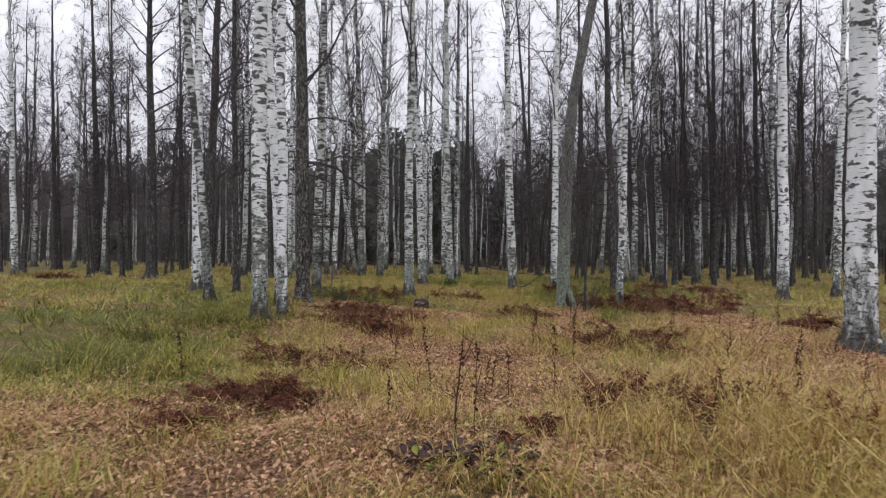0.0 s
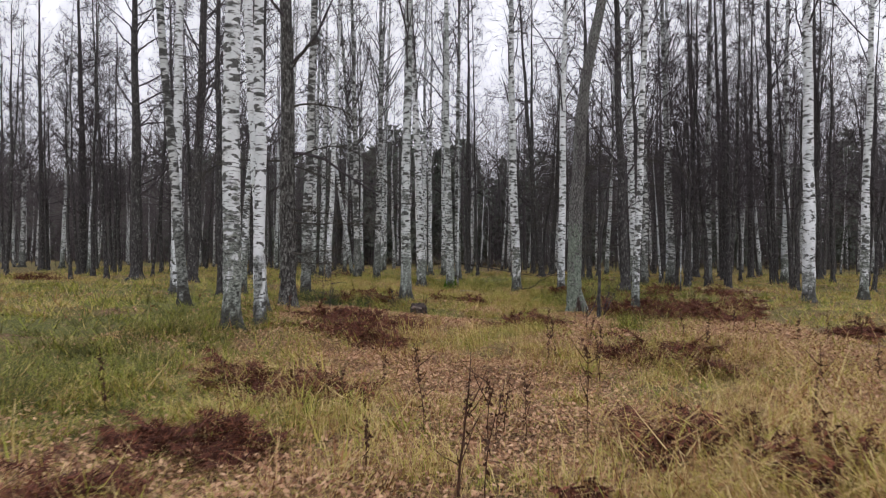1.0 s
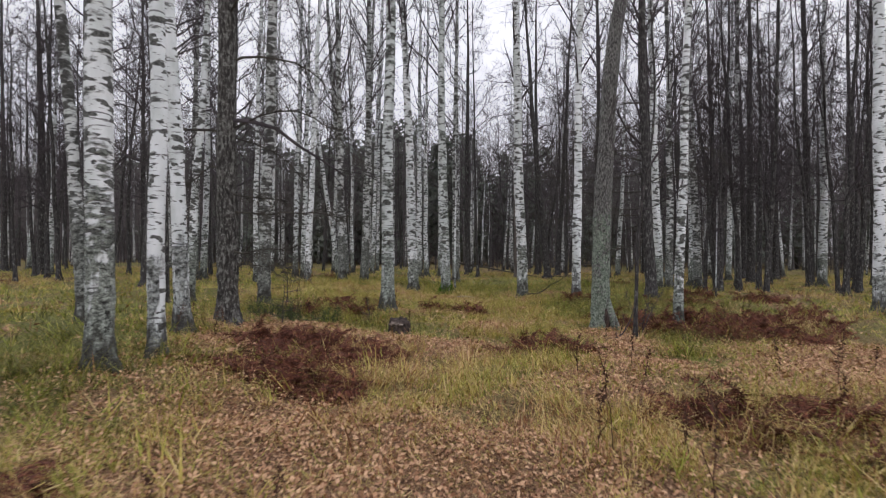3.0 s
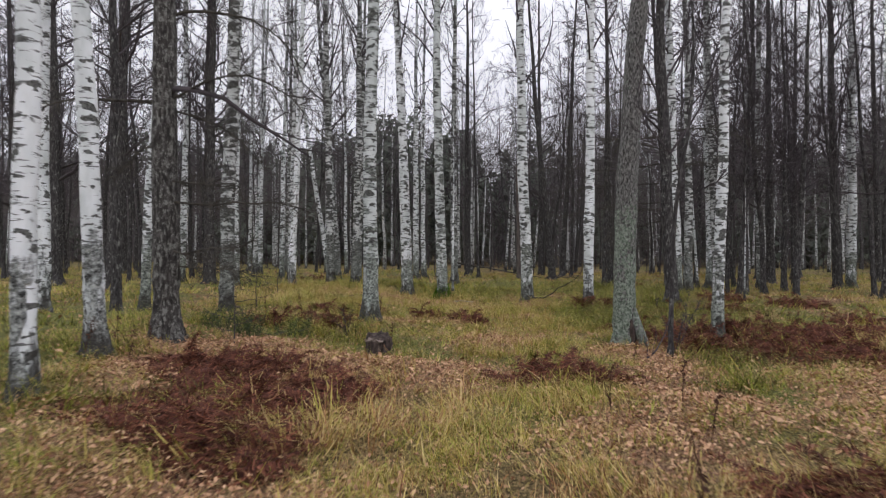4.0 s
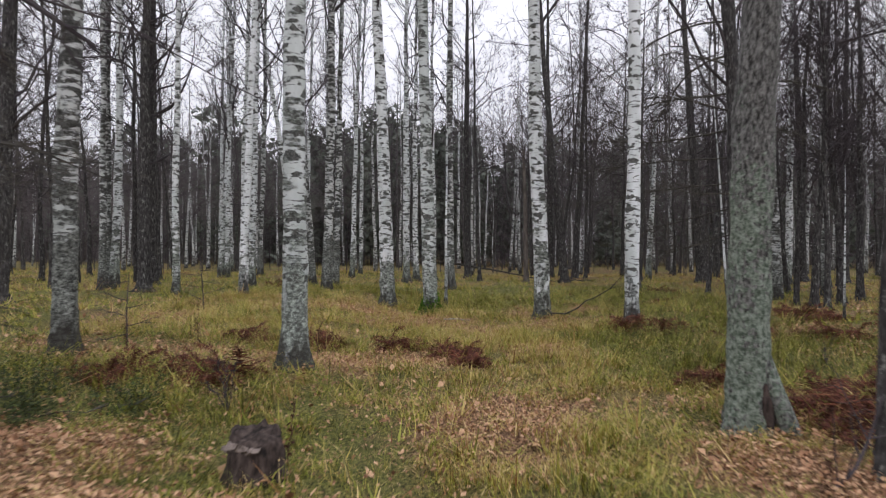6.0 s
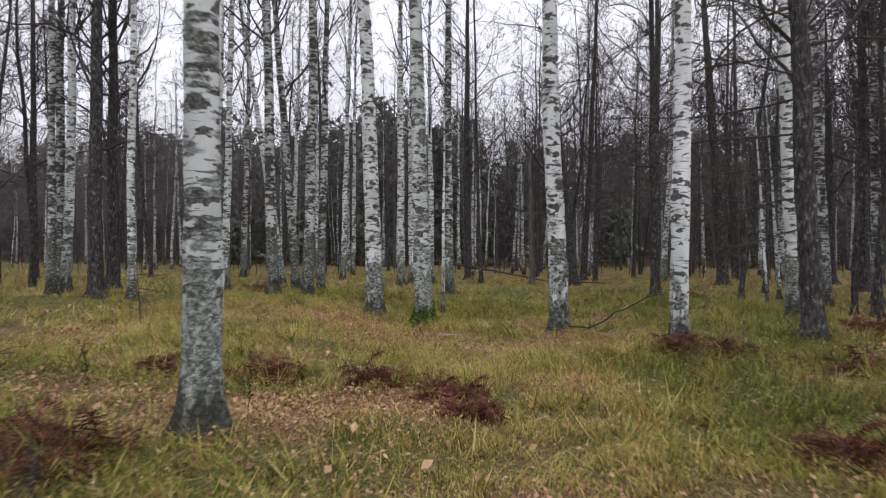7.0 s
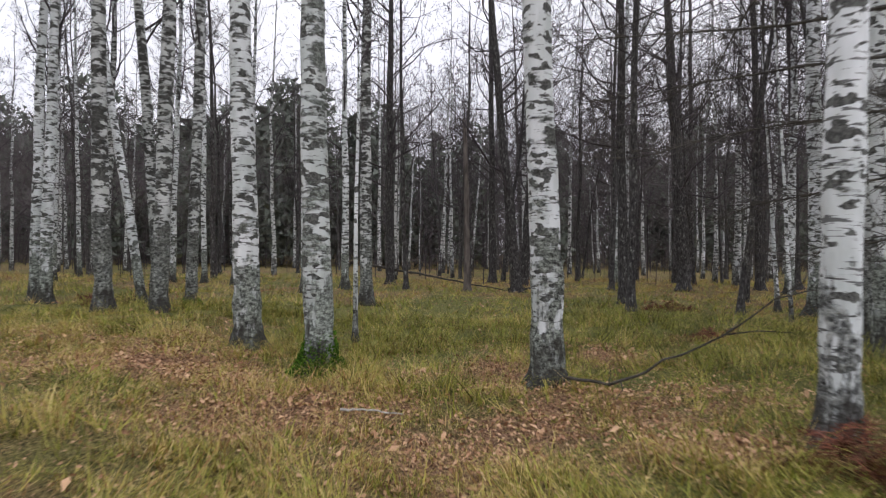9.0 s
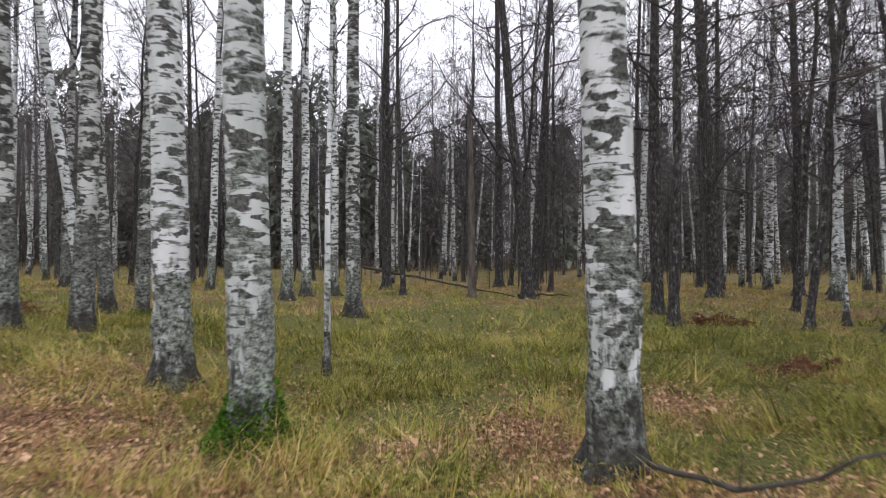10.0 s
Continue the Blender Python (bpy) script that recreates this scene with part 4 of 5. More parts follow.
# ---- stump, fallen wood, moss ----
def stump(x, y):
    """A rotten stump, broken lower on its front, with a pale torn ledge."""
    rng = np.random.default_rng(3)
    ob = thing("tree_stump", x, y, "dark rotten tree stump with a pale torn ledge", "stump")
    sides = 36
    a = np.arange(sides) * 2 * np.pi / sides
    top = 0.29 + 0.07 / (1 + np.exp(-6 * (np.sin(a - 0.35) + 0.15))) + 0.009 * rng.normal(0, 1, sides)
    jag = 1 + 0.1 * np.cos(4 * a + 1.2) + 0.06 * np.cos(7 * a) + 0.03 * rng.normal(0, 1, sides)
    rows = []
    for u, s in ((-0.3, 0.26), (0.0, 0.24), (0.18, 0.215), (0.4, 0.197), (0.65, 0.188), (0.85, 0.178), (0.96, 0.163), (1.0, 0.14), (1.0, 0.1), (1.0, 0.05), (1.0, 0.004)):
        rough = jag * (1 + 0.03 * rng.normal(0, 1, sides))
        inner = min(max((0.15 - s) / 0.1, 0), 1)
        rows.append(np.stack([s * rough * np.cos(a), s * rough * np.sin(a), top * u * (1 - inner) + 0.32 * inner + 0.005 * rng.normal(0, 1, sides) * (s > 0.02)], axis=1))
    i, j = np.arange(sides), (np.arange(sides) + 1) % sides
    base = (np.arange(len(rows) - 1) * sides)[:, None]
    quads = np.stack([base + i, base + j, base + sides + j, base + sides + i], axis=2).reshape(-1, 4)
    part("bark", mesh_of("bark", np.concatenate(rows), quads, mats=[STUMP]), ob)
    bm = bmesh.new()
    for s in range(7):
        u = s / 6
        cx, cy, cz = -0.14 + 0.2 * u, -0.15 - 0.03 * math.sin(3.1 * u), 0.262 + 0.015 * math.sin(5 * u)
        box = bmesh.ops.create_cube(bm, size=1.0, matrix=pose(cx, cy, cz, rng.normal(-25, 10), rng.normal(0, 14), rng.normal(0, 18)) @ Matrix.Diagonal((0.055, 0.045, 0.025 + 0.025 * rng.random(), 1)))
        for v in box["verts"]:
            v.co += Vector(rng.normal(0, 0.006, 3))
    me = bpy.data.meshes.new("torn_ledge")
    bm.to_mesh(me)
    bm.free()
    me.materials.append(STUMP_CUT)
    part("torn_ledge", me, ob, "pale torn wood")


stump(-1.9, 16.5)


def fallen_wood(name, label, points, thick, twigs, seed, bark=DEAD_LIMB):
    rng = np.random.default_rng(seed)
    start = np.array(points[0])
    ob = thing(name, start[0], start[1], label, "branch", z=start[2])
    pts = np.array(points, float) - start
    u = np.linspace(0, len(pts) - 1, 14)
    path = np.stack([np.interp(u, np.arange(len(pts)), pts[:, k]) for k in range(3)], axis=1)
    path[1:-1] += rng.normal(0, 0.018 if twigs else 0.004, (12, 3))
    part("stem", mesh_of("stem", *tubes(path[None], thick * np.linspace(1, 0.25, 14), 8), mats=[bark]), ob)
    if not twigs:
        return
    at = path[rng.integers(3, 14, twigs)]
    way = unit(path[-1] - path[0]) * 0.6 + rng.normal(0, 0.5, (twigs, 3)) * (1, 1, 0.7)
    size = rng.uniform(0.15, 0.55, (twigs, 1))
    twig = np.stack([at, at + way * size * 0.5, at + way * size + rng.normal(0, 0.05, at.shape)], axis=1)
    part("twig_spray", mesh_of("twig_spray", *tubes(twig, np.array((0.008, 0.005, 0.002)), 5), mats=[DEAD_LIMB]), ob)["kind"] = "stuff"


fallen_wood("fallen_pole", "thin dead trunk fallen aslant between the trees", ((-3.3, 52.0, 0.9), (-1.2, 49.5, 0.62), (0.6, 47.5, 0.38), (2.6, 45.6, 0.06)), 0.07, 5, 61)
fallen_wood("fallen_branch", "long crooked dead branch lying in the grass beside a birch", ((0.85, 27.3, 0.16), (1.19, 26.7, 0.22), (1.45, 26.3, 0.42), (1.95, 26.0, 0.75), (2.35, 25.35, 1.3)), 0.02, 7, 62)
fallen_wood("fallen_branch", "thin dead branch lying on leaf litter", ((-5.6, 17.4, 0.1), (-4.9, 17.2, 0.2), (-4.2, 17.3, 0.16), (-3.4, 17.6, 0.22)), 0.012, 7, 63)
fallen_wood("fallen_stick", "short pale birch stick lying on fallen leaves", ((-1.45, 25.92, 0.13), (-1.19, 25.82, 0.15), (-0.89, 25.76, 0.13)), 0.013, 0, 66, PALE_STICK)
fallen_wood("fallen_branch", "short dead branch on the mossy ground", ((2.6, 45.2, 0.12), (3.3, 44.9, 0.2), (4.3, 44.8, 0.16)), 0.06, 6, 65)


def moss_cushion(x, y, r, high, seed):
    rng = np.random.default_rng(seed)
    n = 2800
    a, q = rng.random(n) * 2 * np.pi, rng.random(n) ** 0.5
    zz = high * (1 - q) ** 0.8 * rng.uniform(0.3, 1.1, n)
    rad = r * (0.86 + 0.7 * np.exp(-zz / 0.14)) * (1 + 0.28 * np.exp(-zz / 0.22) * 0.5) + 0.05 * q
    base = np.stack([np.cos(a) * rad, np.sin(a) * rad, zz], axis=1)
    d = unit(np.stack([np.cos(a), np.sin(a), 0.7 + 0 * a], axis=1) + rng.normal(0, 0.5, (n, 3))) * rng.uniform(0.025, 0.06, (n, 1))
    w = unit(np.cross(d, rng.normal(0, 1, (n, 3)))) * 0.012
    verts = np.stack([base - w, base + w, base + d], axis=1).reshape(-1, 3)
    tris = np.arange(n * 3).reshape(-1, 3)
    ob = new("moss", mesh_of("moss", verts, None, tris, [MOSS], False))
    ob.location = (x, y, float(ground_height(x, y)))
    tagged(ob, "bright green moss round the foot of a birch", "moss", kind="stuff")


moss_cushion(-1.99, 28.2, 0.195, 0.5, 1)
moss_cushion(-6.77, 37.3, 0.15, 0.2, 4)


# ---- withered ferns ----
def frond_mesh(seed):
    """One arching, half-collapsed frond: a midrib with two rows of ragged pinnae."""
    rng = np.random.default_rng(seed)
    k, length = 11, 1.0
    el, fall = rng.uniform(0.5, 1.3), rng.uniform(1.3, 2.3)
    pts, swing = [np.zeros(3)], rng.normal(0, 0.25)
    for s in range(1, k):
        e, q = el - fall * (s / k) ** 1.3, swing * (s / k) ** 2 * 2
        pts.append(pts[-1] + np.array((math.cos(e) * math.cos(q), math.cos(e) * math.sin(q), math.sin(e))) * length / (k - 1))
    path = np.stack(pts)
    path[:, 2] = np.maximum(path[:, 2], 0.03 + 0.02 * rng.random(k))
    v0, q0 = tubes(path[None, ::5], 0.008 * np.linspace(1, 0.4, 3), 3)
    verts, tris, n = [v0], [], len(v0)
    for s in np.arange(1.2, k - 1.01, 0.2):
        i = int(s)
        at, along = path[i] + (path[i + 1] - path[i]) * (s - i), unit(path[i + 1] - path[i])
        side = unit(np.cross((0, 0, 1.0), along))
        for sign in (-1, 1):
            size = 0.3 * (1.12 - s / k) * rng.uniform(0.6, 1.25)
            tip = at + sign * side * size + along * size * 0.55 + np.array((0, 0, -0.35 * size)) + rng.normal(0, 0.075, 3)
            verts.append(np.stack([at - along * 0.013, at + along * 0.013, tip]))
            tris.append((n, n + 1, n + 2))
            n += 3
    return mesh_of("frond", np.concatenate(verts), q0, np.array(tris), [FERN], False)


FRONDS = [frond_mesh(900 + i) for i in range(14)]


def fern(x, y, spread, seed, tall=1.0):
    """A clump of withered fronds."""
    rng = random.Random(seed)
    spread *= 1.25
    ob = thing("fern_clump", x, y, "withered reddish-brown fern clump lying in grass", "fern", "withered ferns")
    z0 = float(ground_height(x, y))
    for i in range(int(16 + 52 * spread)):
        q, a = rng.random() ** 0.6, rng.uniform(0, 6.283)
        px, py = math.cos(a) * q * spread * 0.52, math.sin(a) * q * spread * 0.42
        leaf = part("frond", FRONDS[rng.randrange(14)], ob)
        s = rng.uniform(0.2, 0.48)
        leaf.matrix_basis = pose(px, py, float(ground_height(x + px, y + py)) - z0, rng.gauss(0, 10), rng.gauss(0, 10), rng.uniform(0, 360)) @ Matrix.Diagonal((s, s * rng.uniform(0.8, 1.3), s * tall * rng.uniform(0.5, 1.35), 1))
    # the crumpled mat of shed pinnae underneath
    grains = np.random.default_rng(seed)
    m = int(260 + 1500 * spread)
    q, a = grains.random(m) ** 0.55, grains.random(m) * 2 * np.pi
    ragged = 0.56 * spread * (1 + 0.25 * np.sin(3 * a + seed) + 0.15 * np.sin(5 * a + 2 * seed))
    gx, gy = np.cos(a) * q * ragged, np.sin(a) * q * ragged * 0.8
    at = np.stack([gx, gy, ground_height(x + gx, y + gy) - z0 + grains.uniform(0.01, 0.13, m) * (1.1 - q)], axis=1)
    d = unit(grains.normal(0, 1, (m, 3)) * (1, 1, 0.6)) * grains.uniform(0.03, 0.11, (m, 1))
    w = unit(np.cross(d, grains.normal(0, 1, (m, 3)))) * grains.uniform(0.004, 0.012, (m, 1))
    mat = part("fern_litter", mesh_of("fern_litter", np.stack([at - w, at + w, at + d], axis=1).reshape(-1, 3), None, np.arange(m * 3).reshape(-1, 3), [FERN], False), ob)
    mat["kind"] = "stuff"


fern(1.17, 6.48, 0.50, 300)
fern(1.76, 6.62, 0.50, 301)
fern(-2.50, 5.85, 0.40, 302)
fern(-2.00, 5.95, 0.40, 303)
fern(-2.45, 4.80, 0.45, 304)
fern(-2.95, 8.35, 0.50, 305, 1.25)
fern(-2.10, 7.75, 0.55, 306, 1.15)
fern(-1.75, 7.95, 0.45, 307, 1.15)
fern(-2.50, 8.00, 0.70, 308)
fern(2.10, 10.60, 0.80, 309)
fern(2.50, 10.90, 0.80, 310)
fern(2.45, 9.65, 0.50, 311)
fern(1.75, 11.20, 0.80, 312)
fern(-2.15, 11.75, 0.90, 313)
fern(-2.50, 11.90, 0.70, 314)
fern(-3.05, 12.40, 0.90, 315)
fern(-2.70, 13.20, 1.00, 316)
fern(-2.05, 13.10, 1.00, 317)
fern(-1.85, 13.75, 0.70, 318)
fern(-2.30, 12.40, 0.80, 319)
fern(-2.60, 14.50, 0.60, 320)
fern(0.25, 14.90, 0.70, 321)
fern(0.75, 14.75, 0.80, 322)
fern(0.50, 15.10, 0.60, 323)
fern(6.00, 13.40, 0.60, 324)
fern(6.50, 13.90, 0.60, 325)
fern(3.90, 16.50, 1.10, 326)
fern(4.30, 17.00, 1.20, 327)
fern(5.00, 17.20, 1.30, 328)
fern(4.70, 16.40, 1.00, 329)
fern(3.30, 19.10, 0.80, 330)
fern(2.90, 17.90, 0.80, 360)
fern(3.20, 18.60, 0.70, 361)
fern(4.20, 18.00, 1.00, 362)
fern(4.90, 18.50, 1.10, 363)
fern(3.80, 17.60, 0.80, 331)
fern(5.60, 17.90, 1.20, 332)
fern(4.60, 19.90, 1.00, 333)
fern(6.40, 19.80, 1.20, 334)
fern(5.40, 19.00, 1.10, 335)
fern(-3.35, 18.85, 0.70, 336, 1.2)
fern(-4.25, 18.70, 0.85, 337, 1.2)
fern(-0.95, 21.65, 0.42, 338)
fern(-0.65, 20.90, 0.32, 339)
fern(-1.85, 22.50, 0.50, 343)
fern(-3.20, 22.55, 0.65, 344)
fern(-4.25, 22.20, 0.50, 345)
fern(2.10, 24.15, 0.60, 346, 1.1)
fern(2.65, 23.95, 0.60, 374)
fern(3.90, 23.40, 0.60, 347)
fern(2.20, 19.85, 0.70, 348)
fern(6.40, 27.20, 0.90, 349)
fern(8.00, 25.70, 1.20, 350)
fern(6.45, 26.40, 0.60, 351)
fern(3.95, 31.00, 0.60, 352)
fern(5.60, 36.50, 0.90, 353)
fern(-7.80, 34.90, 0.70, 354)
fern(-8.97, 36.92, 0.70, 355)
fern(-20.70, 28.90, 1.60, 356)
fern(-23.90, 33.00, 1.80, 357)
fern(7.30, 21.60, 0.70, 358)
fern(-3.20, 13.90, 1.00, 364)
fern(-3.65, 14.55, 0.80, 365)
fern(-2.90, 14.25, 0.80, 366)
fern(2.75, 18.40, 0.90, 367, 1.2)
fern(3.60, 18.90, 1.00, 368, 1.2)
fern(4.10, 18.60, 1.00, 369, 1.2)
fern(4.60, 17.60, 1.00, 370, 1.2)
fern(5.30, 18.30, 1.20, 371, 1.2)
fern(3.05, 17.30, 0.60, 372)
fern(5.20, 23.60, 0.80, 373)


# ---- dry stalks and shrubs ----
def stalk(x, y, high, seed, arms=5):
    rng = np.random.default_rng(seed)
    ob = thing("dry_stalk", x, y, "thin dark dry weed stalk with a withered head", "weed", "dry stalks")
    lean = rng.normal(0, 0.09, 2)
    u = np.linspace(0, 1, 7)
    path = np.stack([lean[0] * high * u ** 1.5, lean[1] * high * u ** 1.5, high * u], axis=1)
    path[1:] += rng.normal(0, 0.006, (6, 3))
    pieces = [tubes(path[None], (0.0045 if high < 0.77 else 0.0095) * np.linspace(1, 0.45, 7), 5)]
    i = rng.integers(2, 7, arms)
    d = unit(rng.normal(0, 1, (arms, 3)) * (1, 1, 0.3) + (0, 0, 0.9)) * high * rng.uniform(0.12, 0.32, (arms, 1))
    part("stem", mesh_of("stem", *pieces[0], mats=[STALK]), ob)
    for s, w in zip(path[i], d):
        part("side_stem", mesh_of("side_stem", *tubes(np.stack([s, s + w * 0.6, s + w + (0, 0, 0.02)])[None], np.array((0.0035, 0.003, 0.0012)), 4), mats=[STALK]), ob)
    m = 26
    at = path[-1] + rng.normal(0, 1, (m, 3)) * (0.012, 0.012, 0.05) - (0, 0, 0.04)
    e = unit(rng.normal(0, 1, (m, 3)) - (0, 0, 0.5)) * rng.uniform(0.015, 0.04, (m, 1))
    w = unit(np.cross(e, rng.normal(0, 1, (m, 3)))) * 0.006
    verts = np.stack([at - w, at + w, at + e], axis=1).reshape(-1, 3)
    m = int(8 + 26 * high)
    u = rng.uniform(0.25, 1.0, m)
    spot = np.stack([np.interp(u, np.linspace(0, 1, 7), path[:, k]) for k in range(3)], axis=1)
    e = unit(rng.normal(0, 1, (m, 3)) * (1, 1, 0.4) - (0, 0, 0.7)) * rng.uniform(0.02, 0.055, (m, 1))
    f = unit(np.cross(e, rng.normal(0, 1, (m, 3)))) * rng.uniform(0.006, 0.015, (m, 1))
    shrivelled = np.stack([spot, spot + e * 0.5 - f, spot + e, spot + e * 0.55 + f], axis=1).reshape(-1, 3)
    part("withered_leaves", mesh_of("withered_leaves", shrivelled, np.arange(m * 4).reshape(-1, 4), None, [STALK], False), ob)["kind"] = "stuff"
    part("seed_head", mesh_of("seed_head", verts, None, np.arange(len(verts)).reshape(-1, 3), [STALK], False), ob)["kind"] = "stuff"


stalk(-0.29, 4.72, 0.78, 500, 8)
stalk(-0.63, 6.30, 0.68, 501)
stalk(1.06, 8.91, 0.70, 502)
stalk(-0.16, 5.14, 0.74, 503)
stalk(0.13, 6.66, 0.50, 504)
stalk(-0.04, 6.81, 0.42, 505)
stalk(-0.93, 5.59, 0.32, 506, 3)
stalk(-1.63, 7.86, 0.30, 507, 3)
stalk(-0.11, 6.50, 0.42, 508)
stalk(0.59, 6.48, 0.76, 509)
stalk(2.24, 6.54, 0.60, 510)
stalk(2.72, 6.08, 0.50, 511)
stalk(4.67, 12.22, 0.42, 512)
stalk(5.10, 12.17, 0.44, 513)
stalk(4.01, 8.84, 0.36, 514)
stalk(-3.28, 6.59, 0.50, 515)
stalk(3.08, 5.73, 0.55, 516)
stalk(1.20, 9.93, 0.35, 517)
stalk(0.67, 9.94, 0.60, 518)
stalk(0.82, 13.25, 0.45, 519)
stalk(1.55, 13.60, 0.40, 520)

for i in range(40):
    sx, sy = random.uniform(-5.5, 6.5), random.uniform(5.5, 21.0)
    if abs(sx + 0.03 * sy) > 0.7:
        stalk(sx, sy, random.uniform(0.2, 0.5), 400 + i, random.randint(2, 5))


def withered_herb(x, y, high, seed):
    """A bushy clump of upright stems hung with shrivelled reddish leaves."""
    rng = np.random.default_rng(seed)
    ob = thing("withered_herb", x, y, "bushy clump of withered reddish-brown weed stems", "weed", "withered weeds")
    for i in range(9):
        a, tilt, h = rng.random() * 6.28, rng.uniform(0.05, 0.5), high * rng.uniform(0.55, 1.0)
        u = np.linspace(0, 1, 6)
        path = np.stack([0.05 * math.cos(a) + math.cos(a) * tilt * h * u ** 1.4, 0.05 * math.sin(a) + math.sin(a) * tilt * h * u ** 1.4, h * (u - 0.12 * u ** 3)], axis=1)
        part("stem", mesh_of("stem", *tubes(path[None], 0.004 * np.linspace(1, 0.4, 6), 4), mats=[STALK]), ob)
        m = 42
        v = rng.uniform(0.2, 1.0, m)
        spot = np.stack([np.interp(v, u, path[:, k]) for k in range(3)], axis=1)
        e = unit(rng.normal(0, 1, (m, 3)) * (1, 1, 0.5) - (0, 0, 0.8)) * rng.uniform(0.03, 0.085, (m, 1))
        f = unit(np.cross(e, rng.normal(0, 1, (m, 3)))) * rng.uniform(0.005, 0.014, (m, 1))
        shrivelled = np.stack([spot, spot + e * 0.5 - f, spot + e, spot + e * 0.55 + f], axis=1).reshape(-1, 3)
        part("withered_leaves", mesh_of("withered_leaves", shrivelled, np.arange(m * 4).reshape(-1, 4), None, [FERN], False), ob)["kind"] = "stuff"


for i, (hx, hy, high) in enumerate(((0.89, 5.63, 0.42), (1.54, 5.54, 0.42), (1.72, 5.75, 0.34), (2.63, 4.89, 0.5), (2.5, 5.1, 0.42), (1.05, 5.85, 0.36), (-1.35, 7.2, 0.36), (0.35, 5.0, 0.24), (0.1, 4.75, 0.2), (1.3, 6.0, 0.46), (1.95, 5.5, 0.52), (2.2, 5.85, 0.46), (1.65, 5.2, 0.48), (2.4, 5.45, 0.5))):
    withered_herb(hx, hy, high, 640 + i)


def low_plant(x, y, seed):
    """A flat rosette of broad leaves, most of them withered."""
    rng = np.random.default_rng(seed)
    ob = thing("low_plant", x, y, "low leafy plant, mostly withered, with few green leaves", "plant")
    for i in range(46):
        a, s, d = rng.random() * 6.28, rng.uniform(0.024, 0.055), rng.uniform(0.02, 0.27)
        u = np.linspace(-1, 1, 5)
        rows = [np.stack([s * (0.1 + q) * 1.0 + 0 * u, s * 0.62 * math.sin(math.pi * min(q / 1.9 + 0.05, 1)) * u, 0.02 * (1 - (q - 1) ** 2) + 0.012 * np.abs(u)], axis=1) for q in (0.0, 0.35, 0.75, 1.2, 1.6, 1.85)]
        quads = np.array([(r * 5 + k, r * 5 + k + 1, r * 5 + k + 6, r * 5 + k + 5) for r in range(5) for k in range(4)])
        leaf = part("leaf", mesh_of("leaf", np.concatenate(rows), quads, mats=[PLANT_GREEN if i < 5 else PLANT_DARK]), ob, "yellow-green leaf" if i < 5 else "")
        leaf.matrix_basis = pose(d * math.cos(a), d * math.sin(a), rng.uniform(0.03, 0.12), rng.normal(0, 18), rng.normal(-10, 18), math.degrees(a) + rng.normal(0, 40))


low_plant(-0.22, 4.12, 7)
low_plant(0.1, 4.05, 8)
low_plant(-0.42, 4.3, 9)


def shrub(x, y, high, stems, seed, label):
    """A leafless bush of several thin stems."""
    rng = np.random.default_rng(seed)
    ob = thing("bare_shrub", x, y, label, "shrub")
    for s in range(stems):
        a = rng.random() * 6.28
        u = np.linspace(0, 1, 9)
        tilt = rng.uniform(0.15, 0.7)
        h = high * rng.uniform(0.55, 1.0)
        path = np.stack([math.cos(a) * tilt * h * u, math.sin(a) * tilt * h * u, h * u ** 0.9], axis=1) + rng.normal(0, 0.015, (9, 3)) * u[:, None]
        pieces = [tubes(path[None], 0.0065 * np.linspace(1, 0.25, 9), 6)]
        i = rng.integers(2, 9, 14)
        d = unit(rng.normal(0, 1, (14, 3)) + (0, 0, 0.6)) * h * rng.uniform(0.1, 0.35, (14, 1))
        pieces.append(tubes(np.stack([path[i], path[i] + d * 0.5 + rng.normal(0, 0.02, d.shape), path[i] + d], axis=1), np.array((0.0035, 0.0026, 0.001)), 4))
        part("stem", mesh_of("stem", *joined(pieces), mats=[TWIG]), ob)


shrub(2.45, 17.2, 1.1, 6, 201, "leafless dark shrub beside a leaning tree")
shrub(-2.7, 17.9, 0.5, 4, 205, "low bare bush behind a stump")
shrub(3.1, 44.0, 0.9, 4, 206, "bare shrub at the foot of dark trees")


def dead_sapling(x, y, high, arms, seed):
    """A crooked dead stem with long twisted arms that stand out level or droop."""
    rng = np.random.default_rng(seed)
    ob = thing("dead_sapling", x, y, "small dead sapling with crooked level dark twigs", "sapling")
    u = np.linspace(0, 1, 10)[:, None]
    path = np.array((rng.normal(0, 0.1), rng.normal(0, 0.1), 1.0)) * u * high + np.cumsum(rng.normal(0, 0.012, (10, 3)), axis=0) * u
    part("stem", mesh_of("stem", *tubes(path[None], np.linspace(0.011, 0.004, 10) * (0.7 + 0.4 * high), 6), mats=[TWIG]), ob)
    for i in range(arms):
        start = path[2 + (i * 7) // arms]
        a, long = (0.15 if i % 2 else 2.9) + rng.normal(0, 0.6), high * rng.uniform(0.3, 0.55)
        v = np.linspace(0, 1, 8)[:, None]
        line = start + np.array((math.cos(a), math.sin(a), rng.uniform(-0.25, 0.3))) * long * v + np.cumsum(rng.normal(0, 0.014, (8, 3)), axis=0) * v
        k = rng.integers(2, 8, 6)
        tips = unit(rng.normal(0, 1, (6, 3)) + (math.cos(a), math.sin(a), 0.1)) * long * rng.uniform(0.15, 0.4, (6, 1))
        twigs = np.stack([line[k], line[k] + tips * 0.5 + rng.normal(0, 0.01, (6, 3)), line[k] + tips], axis=1)
        part("arm", mesh_of("arm", *joined([tubes(line[None], np.linspace(0.0065, 0.002, 8), 5), tubes(twigs, np.array((0.003, 0.0022, 0.001)), 4)]), mats=[TWIG]), ob)


